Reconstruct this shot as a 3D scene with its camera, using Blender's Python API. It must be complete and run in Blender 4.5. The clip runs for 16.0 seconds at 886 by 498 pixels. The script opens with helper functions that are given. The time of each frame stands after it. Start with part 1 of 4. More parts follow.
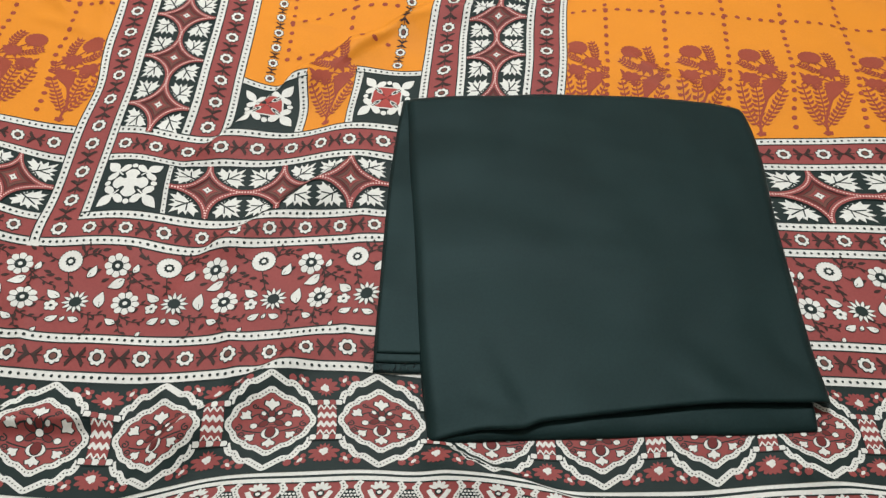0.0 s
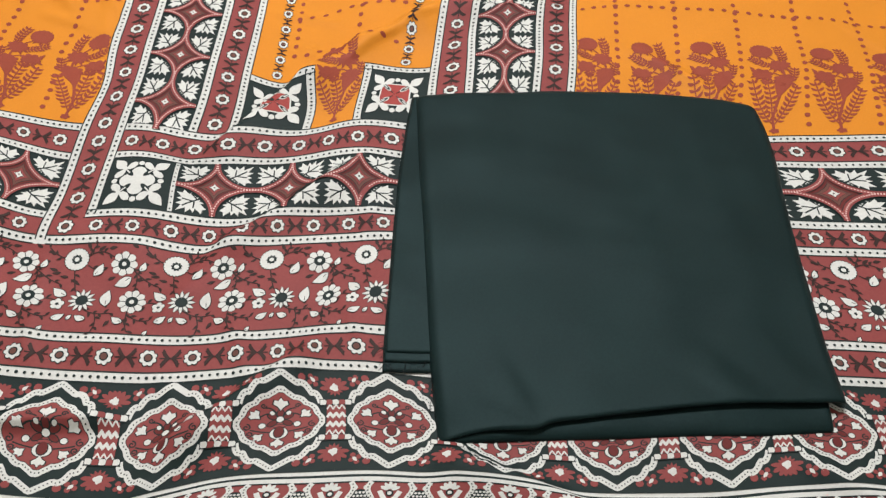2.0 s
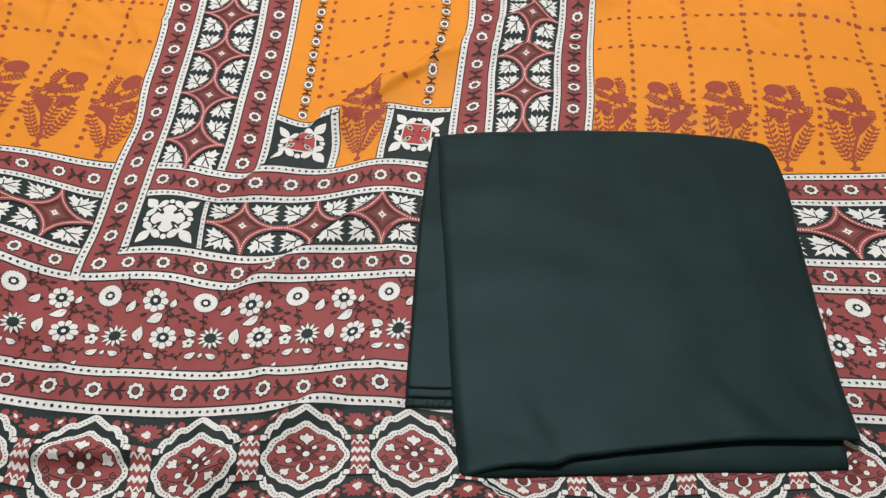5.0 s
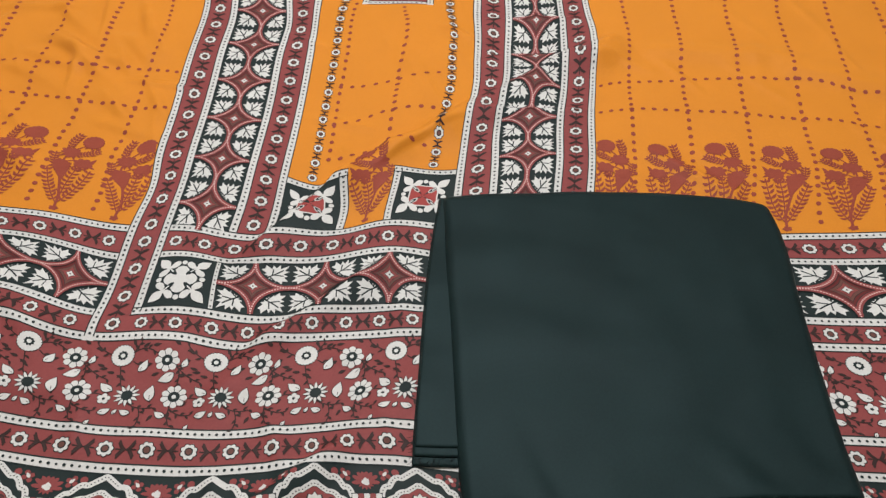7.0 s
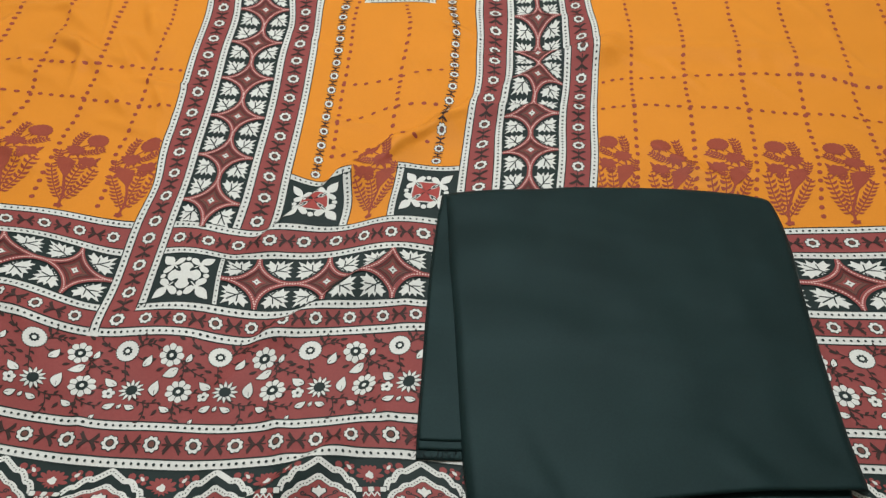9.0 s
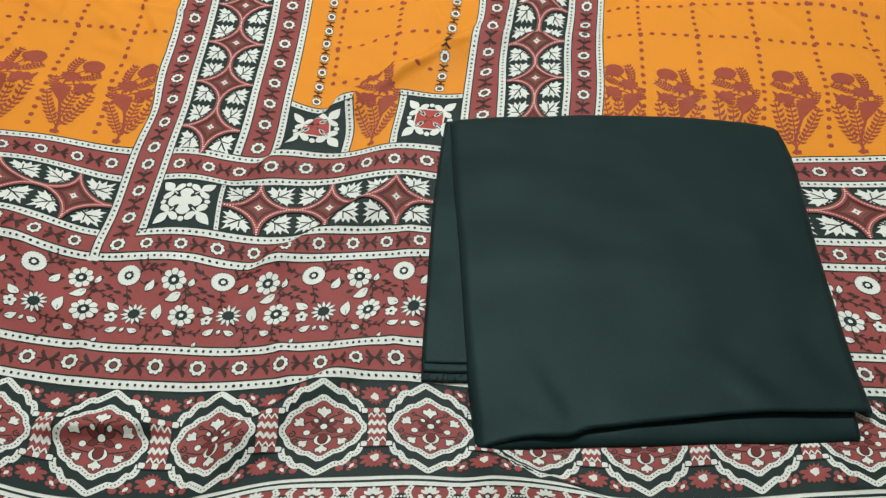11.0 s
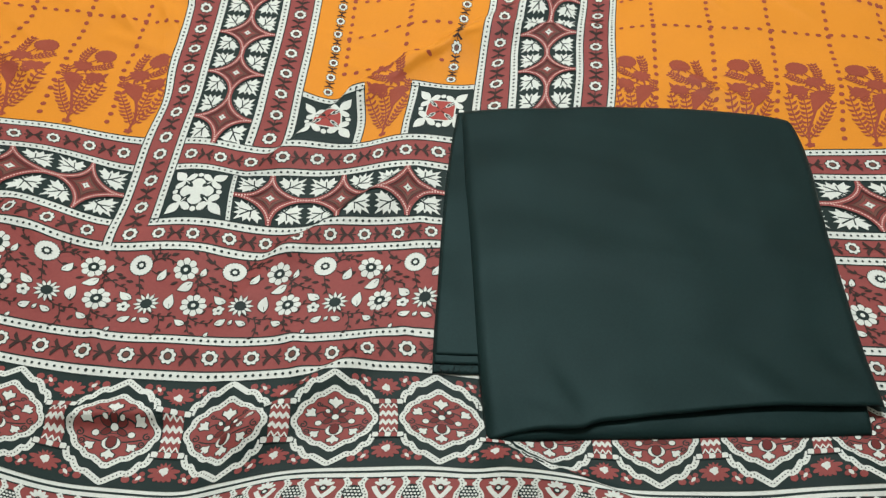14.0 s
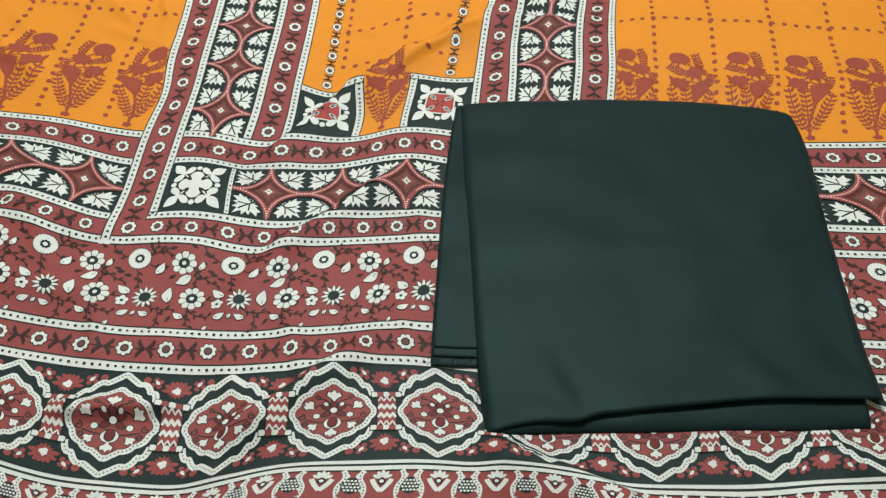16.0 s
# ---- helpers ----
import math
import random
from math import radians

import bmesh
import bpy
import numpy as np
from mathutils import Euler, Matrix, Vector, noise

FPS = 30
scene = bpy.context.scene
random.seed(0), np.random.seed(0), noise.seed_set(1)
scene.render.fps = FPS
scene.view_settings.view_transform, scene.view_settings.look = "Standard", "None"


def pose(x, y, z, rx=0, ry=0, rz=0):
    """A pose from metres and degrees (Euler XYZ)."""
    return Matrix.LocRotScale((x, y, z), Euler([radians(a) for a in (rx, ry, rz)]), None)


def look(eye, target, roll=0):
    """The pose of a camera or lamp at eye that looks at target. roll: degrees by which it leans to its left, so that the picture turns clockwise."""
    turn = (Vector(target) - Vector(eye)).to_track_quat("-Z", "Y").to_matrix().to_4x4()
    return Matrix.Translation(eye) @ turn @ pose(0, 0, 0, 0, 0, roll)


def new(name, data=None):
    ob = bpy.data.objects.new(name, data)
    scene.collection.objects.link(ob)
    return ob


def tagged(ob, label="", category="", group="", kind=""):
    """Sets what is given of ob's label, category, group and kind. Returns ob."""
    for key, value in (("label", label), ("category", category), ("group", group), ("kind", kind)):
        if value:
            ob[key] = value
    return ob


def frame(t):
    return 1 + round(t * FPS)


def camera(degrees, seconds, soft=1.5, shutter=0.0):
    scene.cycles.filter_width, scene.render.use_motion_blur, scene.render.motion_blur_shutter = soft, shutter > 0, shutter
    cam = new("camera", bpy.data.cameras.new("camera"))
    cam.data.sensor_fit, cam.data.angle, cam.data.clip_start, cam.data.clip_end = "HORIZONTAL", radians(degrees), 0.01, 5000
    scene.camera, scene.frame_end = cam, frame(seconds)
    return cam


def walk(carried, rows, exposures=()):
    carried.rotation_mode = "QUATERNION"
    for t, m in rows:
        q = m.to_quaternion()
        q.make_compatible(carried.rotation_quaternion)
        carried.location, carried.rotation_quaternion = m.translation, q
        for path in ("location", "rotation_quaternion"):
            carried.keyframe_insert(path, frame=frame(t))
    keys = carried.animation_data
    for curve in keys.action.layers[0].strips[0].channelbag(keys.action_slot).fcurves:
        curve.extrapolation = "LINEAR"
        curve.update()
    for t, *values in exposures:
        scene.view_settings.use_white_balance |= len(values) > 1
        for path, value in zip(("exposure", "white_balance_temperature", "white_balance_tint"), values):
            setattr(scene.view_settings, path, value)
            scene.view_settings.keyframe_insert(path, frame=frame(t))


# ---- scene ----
cam = camera(54.4, 16.0, soft=1.35)
PATH = [
    (0, (0.01, -0.033, 0.678), (-0.007, 1.15, -0.935), 0.1),
    (0.5, (0.008, -0.031, 0.671), (-0.019, 1.158, -0.938), -0.2),
    (1, (0.007, -0.031, 0.671), (-0.019, 1.16, -0.936), -0.1),
    (1.5, (0.007, -0.03, 0.669), (-0.023, 1.152, -0.944), -0.4),
    (2, (0.004, -0.029, 0.67), (-0.021, 1.153, -0.943), -0.2),
    (2.5, (0.005, -0.031, 0.667), (-0.018, 1.15, -0.946), 0.0),
    (3, (0.004, -0.032, 0.666), (-0.019, 1.143, -0.953), 0.1),
    (3.5, (0.001, -0.032, 0.667), (-0.028, 1.141, -0.952), 0.0),
    (4, (0.0, -0.033, 0.676), (-0.048, 1.144, -0.94), -0.8),
    (4.5, (0.0, -0.03, 0.693), (-0.066, 1.15, -0.92), -1.7),
    (4.7, (0.0, -0.03, 0.695), (-0.064, 1.164, -0.907), -1.6),
    (7, (0.003, -0.038, 0.716), (-0.082, 1.28, -0.786), -2.3),
    (7.5, (0.0, -0.041, 0.716), (-0.079, 1.286, -0.778), -1.9),
    (8, (0.002, -0.043, 0.713), (-0.078, 1.287, -0.779), -1.8),
    (8.5, (0.003, -0.044, 0.711), (-0.085, 1.285, -0.781), -2.1),
    (9, (0.003, -0.046, 0.712), (-0.089, 1.277, -0.784), -2.7),
    (9.5, (0.001, -0.05, 0.704), (-0.084, 1.261, -0.805), -2.5),
    (10, (0.0, -0.055, 0.698), (-0.081, 1.224, -0.837), -2.3),
    (10.2, (-0.005, -0.059, 0.69), (-0.079, 1.204, -0.859), -2.1),
    (12.5, (-0.012, -0.063, 0.687), (-0.09, 1.165, -0.89), -1.7),
    (13, (-0.014, -0.062, 0.689), (-0.095, 1.161, -0.892), -1.8),
    (13.5, (-0.016, -0.062, 0.688), (-0.101, 1.163, -0.891), -2.1),
    (14, (-0.014, -0.061, 0.689), (-0.103, 1.16, -0.892), -2.3),
    (14.5, (-0.013, -0.063, 0.687), (-0.104, 1.159, -0.894), -2.3),
    (15, (-0.014, -0.063, 0.685), (-0.102, 1.152, -0.901), -2.1),
    (15.5, (-0.012, -0.062, 0.685), (-0.102, 1.151, -0.902), -2.3),
    (16, (-0.011, -0.061, 0.687), (-0.104, 1.15, -0.902), -2.5),
]
walk(cam, [(t, look(eye, target, roll)) for t, eye, target, roll in PATH],
     ((0, 0.0, 6500, 16), (2.5, 0.0, 6500, 20), (4.5, 0.0, 6500, 22), (7.0, -0.24, 6500, 22), (8.0, -0.24, 6450, 18), (9.2, -0.23, 6400, 13),
      (10.2, -0.14, 6400, 9), (12.5, -0.03, 6350, 8), (16, -0.03, 6350, 8)))

# ---- world and light ----
world = bpy.data.worlds.new("room_air")
world.use_nodes = True
world.node_tree.nodes["Background"].inputs[0].default_value = (0.9, 0.95, 1.0, 1)
world.node_tree.nodes["Background"].inputs[1].default_value = 0.05
scene.world = world

lamp_data = bpy.data.lights.new("ceiling_panel_light", "AREA")
lamp_data.shape, lamp_data.size, lamp_data.size_y = "RECTANGLE", 1.2, 0.35
lamp_data.energy, lamp_data.color = 58.0, (1.0, 0.99, 0.97)
lamp = new("ceiling_panel_light", lamp_data)
lamp.matrix_world = look((-0.12, 1.25, 2.17), (-0.10, 0.70, 0.0))


# ---- materials ----
def cloth_material(name, colour, rough=0.6, gloss=0.16, spread=0.10, thread=1100.0, relief=0.12, shine=(1.0, 1.0, 1.0)):
    """Woven cloth: a fine thread relief, a slight drift of the dye and small flecks."""
    mat = bpy.data.materials.new(name)
    mat.use_nodes = True
    nt = mat.node_tree
    bsdf = nt.nodes["Principled BSDF"]
    where = nt.nodes.new("ShaderNodeTexCoord")

    def noise_node(scale, detail):
        node = nt.nodes.new("ShaderNodeTexNoise")
        node.inputs["Scale"].default_value, node.inputs["Detail"].default_value = scale, detail
        nt.links.new(where.outputs["Object"], node.inputs["Vector"])
        return node

    drift, fleck = noise_node(14.0, 3.0), noise_node(420.0, 2.0)
    both = nt.nodes.new("ShaderNodeMath")
    both.operation = "ADD"
    nt.links.new(drift.outputs["Fac"], both.inputs[0])
    nt.links.new(fleck.outputs["Fac"], both.inputs[1])
    ramp = nt.nodes.new("ShaderNodeMapRange")
    ramp.inputs["From Min"].default_value, ramp.inputs["From Max"].default_value = 0.6, 1.4
    ramp.inputs["To Min"].default_value, ramp.inputs["To Max"].default_value = 1.0 - spread, 1.0 + spread
    nt.links.new(both.outputs[0], ramp.inputs["Value"])
    mix = nt.nodes.new("ShaderNodeVectorMath")
    mix.operation = "SCALE"
    mix.inputs[0].default_value = colour
    nt.links.new(ramp.outputs["Result"], mix.inputs["Scale"])
    nt.links.new(mix.outputs["Vector"], bsdf.inputs["Base Color"])
    # two crossed thread directions
    bumps = []
    for axis in ("X", "Y"):
        wave = nt.nodes.new("ShaderNodeTexWave")
        wave.bands_direction = axis
        wave.inputs["Scale"].default_value = thread / 1.9
        wave.inputs["Distortion"].default_value, wave.inputs["Detail"].default_value = 1.5, 1.0
        nt.links.new(where.outputs["Object"], wave.inputs["Vector"])
        bumps.append(wave)
    weave = nt.nodes.new("ShaderNodeMath")
    weave.operation = "MULTIPLY_ADD"
    weave.inputs[1].default_value = 1.0
    nt.links.new(bumps[0].outputs["Fac"], weave.inputs[0])
    nt.links.new(bumps[1].outputs["Fac"], weave.inputs[2])
    crumple = noise_node(60.0, 4.0)
    total = nt.nodes.new("ShaderNodeMath")
    total.operation = "MULTIPLY_ADD"
    total.inputs[1].default_value = 4.0
    nt.links.new(crumple.outputs["Fac"], total.inputs[0])
    nt.links.new(weave.outputs[0], total.inputs[2])
    bump = nt.nodes.new("ShaderNodeBump")
    bump.inputs["Strength"].default_value, bump.inputs["Distance"].default_value = relief, 0.0006
    nt.links.new(total.outputs[0], bump.inputs["Height"])
    nt.links.new(bump.outputs["Normal"], bsdf.inputs["Normal"])
    bsdf.inputs["Roughness"].default_value = rough
    bsdf.inputs["Specular IOR Level"].default_value = gloss
    bsdf.inputs["Specular Tint"].default_value = (*shine, 1)
    return mat


def plain_material(name, colour, rough=0.8, scale=6.0, spread=0.06, emit=0.0):
    """Paint or plaster with a slow drift of tone and a fine grain."""
    mat = bpy.data.materials.new(name)
    mat.use_nodes = True
    nt = mat.node_tree
    bsdf = nt.nodes["Principled BSDF"]
    where, tone = nt.nodes.new("ShaderNodeTexCoord"), nt.nodes.new("ShaderNodeTexNoise")
    tone.inputs["Scale"].default_value, tone.inputs["Detail"].default_value = scale, 6.0
    nt.links.new(where.outputs["Object"], tone.inputs["Vector"])
    ramp = nt.nodes.new("ShaderNodeMapRange")
    ramp.inputs["To Min"].default_value, ramp.inputs["To Max"].default_value = 1 - spread, 1 + spread
    nt.links.new(tone.outputs["Fac"], ramp.inputs["Value"])
    mix = nt.nodes.new("ShaderNodeVectorMath")
    mix.operation = "SCALE"
    mix.inputs[0].default_value = colour
    nt.links.new(ramp.outputs["Result"], mix.inputs["Scale"])
    nt.links.new(mix.outputs["Vector"], bsdf.inputs["Base Color"])
    bump = nt.nodes.new("ShaderNodeBump")
    bump.inputs["Strength"].default_value, bump.inputs["Distance"].default_value = 0.15, 0.002
    nt.links.new(tone.outputs["Fac"], bump.inputs["Height"])
    nt.links.new(bump.outputs["Normal"], bsdf.inputs["Normal"])
    bsdf.inputs["Roughness"].default_value = rough
    if emit:
        bsdf.inputs["Emission Color"].default_value = (1.0, 0.97, 0.9, 1)
        bsdf.inputs["Emission Strength"].default_value = emit
    return mat


CREAM, BLACK, RED, ORANGE, DUSKY, BROWN, DARK, MAROON, PINK, SCARLET = range(10)
INKS = [
    cloth_material("cream_print", (0.550, 0.590, 0.550)),
    cloth_material("black_print", (0.0110, 0.0230, 0.0215)),
    cloth_material("red_print", (0.220, 0.054, 0.050)),
    cloth_material("orange_print", (0.570, 0.212, 0.016), spread=0.05),
    cloth_material("dusky_red_print", (0.252, 0.054, 0.030)),
    cloth_material("brown_print", (0.12, 0.055, 0.043)),
    cloth_material("dark_leaf_print", (0.034, 0.020, 0.017)),
    cloth_material("maroon_print", (0.115, 0.022, 0.020)),
    cloth_material("pale_pink_print", (0.68, 0.50, 0.45)),
    cloth_material("scarlet_print", (0.29, 0.052, 0.044)),
]
BLACK_COTTON = cloth_material("black_cotton", (0.0062, 0.0154, 0.0150), rough=0.43, gloss=0.108, spread=0.28, thread=1500.0, relief=0.13, shine=(0.62, 0.98, 1.0))
THREAD = cloth_material("black_thread", (0.012, 0.012, 0.012), rough=0.8)
PLASTER = plain_material("wall_paint", (0.74, 0.72, 0.66))
CEILING_PAINT = plain_material("ceiling_paint", (0.8, 0.8, 0.78))
FLOOR_STONE = plain_material("floor_stone", (0.42, 0.39, 0.35), rough=0.4, scale=14.0, spread=0.15)
MATTRESS_TICKING = cloth_material("mattress_ticking", (0.55, 0.54, 0.52), relief=0.4)
LAMP_METAL = plain_material("lamp_metal", (0.7, 0.7, 0.7), rough=0.4)
LAMP_GLOW = plain_material("lamp_diffuser", (0.8, 0.8, 0.8), emit=3.0)


# ---- the lie of the cloth ----
# soft wrinkles: x0, y0, x1, y1, height, width to the left of the line, width to its right
WRINKLES = [
    (0.175, 0.965, -0.045, 0.795, 0.012, 0.034, 0.014),
    (-0.045, 0.785, -0.105, 0.750, 0.008, 0.030, 0.009),
    (-0.105, 0.748, -0.160, 0.694, 0.010, 0.030, 0.009),
    (-0.160, 0.694, -0.240, 0.590, 0.012, 0.032, 0.0085),
    (-0.030, 0.795, -0.075, 0.760, 0.0035, 0.005, 0.014),
    (-0.075, 0.760, -0.105, 0.730, 0.0045, 0.005, 0.014),
    (-0.105, 0.560, -0.205, 0.468, 0.011, 0.022, 0.008),
    (-0.215, 0.455, -0.250, 0.390, 0.006, 0.022, 0.012),
    (-0.135, 0.335, -0.215, 0.262, 0.012, 0.022, 0.008),
    (-0.215, 0.262, -0.235, 0.225, 0.006, 0.020, 0.012),
    (0.020, 0.928, 0.160, 0.934, 0.010, 0.008, 0.025),
    (0.020, 0.811, 0.115, 0.817, 0.009, 0.009, 0.018),
    (0.030, 1.020, 0.120, 1.022, 0.007, 0.009, 0.018),
    (0.018, 0.246, 0.108, 0.208, 0.016, 0.007, 0.036),
    (-0.372, 0.272, -0.298, 0.275, 0.012, 0.016, 0.0075),
    (-0.62, 1.06, -0.50, 0.93, 0.0055, 0.016, 0.011),
    (-0.58, 0.97, -0.47, 0.85, 0.0048, 0.016, 0.010),
    (-0.49, 1.06, -0.44, 0.95, 0.0048, 0.014, 0.012),
    (-0.66, 0.80, -0.56, 0.72, 0.006, 0.016, 0.010),
    (0.24, 0.95, 0.40, 0.935, 0.006, 0.022, 0.018),
    (-0.47, 0.41, -0.40, 0.40, 0.003, 0.015, 0.012),
    (-0.52, 0.86, -0.44, 0.80, 0.003, 0.016, 0.012),
    (0.42, 0.905, 0.60, 0.835, 0.008, 0.035, 0.020),
    (0.22, 0.735, 0.29, 0.675, 0.006, 0.012, 0.010),
    (-0.50, 0.50, -0.30, 0.455, 0.005, 0.030, 0.025),
    (0.30, 0.245, 0.37, 0.205, 0.006, 0.015, 0.012),
]

# small creases left from folding, in the loose orange ground and here and there in the borders
CREASES = np.random.RandomState(8)
for x_low, x_high, y_low, y_high, count, tall in ((-0.80, -0.40, 0.68, 1.20, 46, 0.0052), (0.14, 0.60, 0.72, 1.20, 16, 0.0030), (-0.25, 0.0, 0.72, 1.15, 10, 0.0034), (-0.62, -0.05, 0.24, 0.60, 18, 0.0026)):
    for _ in range(count):
        cx, cy, turn, span = CREASES.uniform(x_low, x_high), CREASES.uniform(y_low, y_high), CREASES.normal(-0.95, 0.45), CREASES.uniform(0.012, 0.05)
        WRINKLES.append((cx - span * math.cos(turn), cy - span * math.sin(turn), cx + span * math.cos(turn), cy + span * math.sin(turn),
                         tall * CREASES.uniform(0.4, 1.0), CREASES.uniform(0.006, 0.018), CREASES.uniform(0.005, 0.009)))


def height(x, y):
    """The cloth's height over the bed."""
    z = 0.0020 * np.sin(9.0 * x + 2.0 + 1.5 * np.sin(5 * y)) * np.sin(11.0 * y + 4.0 * x) + 0.0030
    z = z + 0.0008 * np.sin(38.0 * x + 10.0 * y) * np.sin(33.0 * y - 20.0 * x)
    for x0, y0, x1, y1, h, wl, wr in WRINKLES:
        lx, ly = x1 - x0, y1 - y0
        n = math.hypot(lx, ly)
        s = ((x - x0) * lx + (y - y0) * ly) / (n * n)
        d = ((y - y0) * lx - (x - x0) * ly) / n
        along = np.where(s < 0, np.exp(-(s * n / 0.022) ** 2), np.where(s > 1, np.exp(-((s - 1) * n / 0.022) ** 2), 1.0))
        z = z + h * along * np.exp(-(d / np.where(d > 0, wl, wr)) ** 2)
    return z

# slack: shift, stretch along u and along v, for x and then for y
SLACK = (-0.0089, 0.0270, -0.0161, 0.0184, -0.0341, -0.0143)
# pulls in the cloth: u, v, reach along u, reach along v, shift in x, shift in y
HEM_PULLS = [
    (-0.180, 0.180, 0.052, 0.052, -0.0081, 0.0093),
    (0.030, 0.180, 0.052, 0.052, 0.0027, 0.0103),
    (0.210, 0.180, 0.052, 0.052, 0.0001, -0.0085),
    (-0.060, 0.210, 0.052, 0.052, 0.0001, 0.0038),
    (-0.314, 0.235, 0.199, 0.300, 0.0108, -0.0422),
    (-0.270, 0.240, 0.052, 0.052, 0.0041, -0.0086),
    (-0.360, 0.240, 0.052, 0.052, -0.0003, -0.0071),
    (-0.420, 0.270, 0.052, 0.065, -0.0068, -0.0004),
    (-0.098, 0.271, 0.169, 0.082, 0.0094, 0.0005),
    (0.088, 0.297, 0.142, 0.168, 0.0043, -0.0242),
    (0.270, 0.300, 0.090, 0.052, 0.0085, -0.0005),
    (-0.090, 0.360, 0.052, 0.052, -0.0110, 0.0035),
    (-0.329, 0.363, 0.112, 0.118, 0.0033, 0.0039),
    (-0.360, 0.420, 0.052, 0.052, 0.0033, -0.0044),
    (-0.120, 0.420, 0.052, 0.052, 0.0048, -0.0054),
]
NEAR_PULLS = [
    (-0.246, 0.428, 0.060, 0.060, 0.0032, -0.0079),
    (-0.510, 0.450, 0.052, 0.052, -0.0072, 0.0067),
    (-0.240, 0.480, 0.052, 0.052, 0.0045, -0.0067),
    (-0.543, 0.533, 0.089, 0.060, 0.0260, 0.0075),
    (-0.300, 0.540, 0.052, 0.052, -0.0036, 0.0061),
    (0.432, 0.544, 0.300, 0.300, -0.0284, -0.0113),
    (-0.407, 0.552, 0.067, 0.142, 0.0097, -0.0185),
    (-0.180, 0.570, 0.065, 0.090, 0.0015, -0.0094),
    (0.000, 0.570, 0.065, 0.065, 0.0040, -0.0137),
    (-0.516, 0.581, 0.070, 0.060, 0.0030, -0.0015),
    (-0.270, 0.600, 0.052, 0.052, -0.0013, -0.0127),
    (0.460, 0.608, 0.300, 0.103, -0.0108, 0.0123),
    (-0.090, 0.630, 0.052, 0.065, -0.0076, 0.0046),
    (0.298, 0.632, 0.189, 0.060, -0.0090, -0.0119),
    (-0.150, 0.660, 0.052, 0.052, 0.0067, -0.0053),
]
MIDDLE_PULLS = [
    (-0.270, 0.660, 0.052, 0.052, 0.0024, -0.0031),
    (-0.420, 0.690, 0.052, 0.052, 0.0118, -0.0028),
    (-0.035, 0.705, 0.060, 0.060, -0.0003, -0.0162),
    (-0.180, 0.715, 0.060, 0.060, -0.0009, -0.0294),
    (-0.233, 0.716, 0.066, 0.160, -0.0036, -0.0047),
    (0.090, 0.720, 0.065, 0.052, 0.0023, 0.0064),
    (-0.450, 0.720, 0.052, 0.052, -0.0079, -0.0103),
    (0.240, 0.750, 0.052, 0.052, -0.0033, -0.0110),
    (-0.060, 0.780, 0.140, 0.052, 0.0018, -0.0229),
    (0.030, 0.780, 0.052, 0.052, -0.0032, 0.0122),
    (-0.447, 0.803, 0.087, 0.060, 0.0027, -0.0131),
    (-0.600, 0.810, 0.065, 0.052, 0.0152, -0.0006),
    (0.420, 0.810, 0.052, 0.052, -0.0058, -0.0101),
    (0.210, 0.810, 0.052, 0.052, -0.0005, 0.0050),
    (-0.120, 0.810, 0.052, 0.052, -0.0008, 0.0120),
]
FAR_PULLS = [
    (-0.479, 0.812, 0.092, 0.275, 0.0250, -0.0125),
    (-0.258, 0.820, 0.163, 0.300, 0.0236, -0.0233),
    (0.370, 0.820, 0.060, 0.060, -0.0001, -0.0058),
    (-0.180, 0.840, 0.052, 0.090, -0.0038, -0.0228),
    (0.000, 0.840, 0.052, 0.052, -0.0037, -0.0258),
    (-0.049, 0.866, 0.060, 0.066, 0.0110, 0.0257),
    (0.519, 0.877, 0.060, 0.126, -0.0153, -0.0305),
    (0.120, 0.900, 0.052, 0.065, 0.0013, -0.0246),
    (0.240, 0.900, 0.052, 0.052, -0.0040, -0.0081),
    (-0.450, 0.900, 0.052, 0.052, -0.0010, 0.0057),
    (-0.330, 0.900, 0.052, 0.090, 0.0015, -0.0065),
    (0.060, 0.900, 0.052, 0.052, 0.0024, 0.0125),
    (-0.120, 0.900, 0.052, 0.052, -0.0011, -0.0067),
    (-0.525, 0.900, 0.060, 0.074, 0.0090, -0.0047),
    (0.030, 0.960, 0.052, 0.052, -0.0003, -0.0092),
]
TOP_PULLS = [
    (-0.630, 0.990, 0.065, 0.140, 0.0213, 0.0041),
    (-0.090, 0.990, 0.052, 0.065, 0.0105, 0.0338),
    (-0.480, 0.990, 0.052, 0.065, 0.0078, 0.0096),
    (0.150, 0.990, 0.052, 0.052, 0.0056, 0.0140),
    (0.060, 0.990, 0.052, 0.052, -0.0034, -0.0186),
    (0.342, 1.001, 0.186, 0.078, 0.0083, -0.0027),
    (-0.300, 1.020, 0.052, 0.052, 0.0082, -0.0062),
    (0.000, 1.020, 0.052, 0.052, 0.0005, 0.0061),
    (-0.396, 1.050, 0.113, 0.087, 0.0075, -0.0066),
    (-0.060, 1.050, 0.065, 0.052, -0.0050, 0.0090),
    (0.021, 1.077, 0.159, 0.259, 0.0296, -0.0361),
    (-0.540, 1.080, 0.090, 0.052, 0.0102, -0.0007),
    (0.390, 1.110, 0.140, 0.052, 0.0162, 0.0004),
    (-0.180, 1.110, 0.052, 0.052, 0.0147, -0.0002),
]


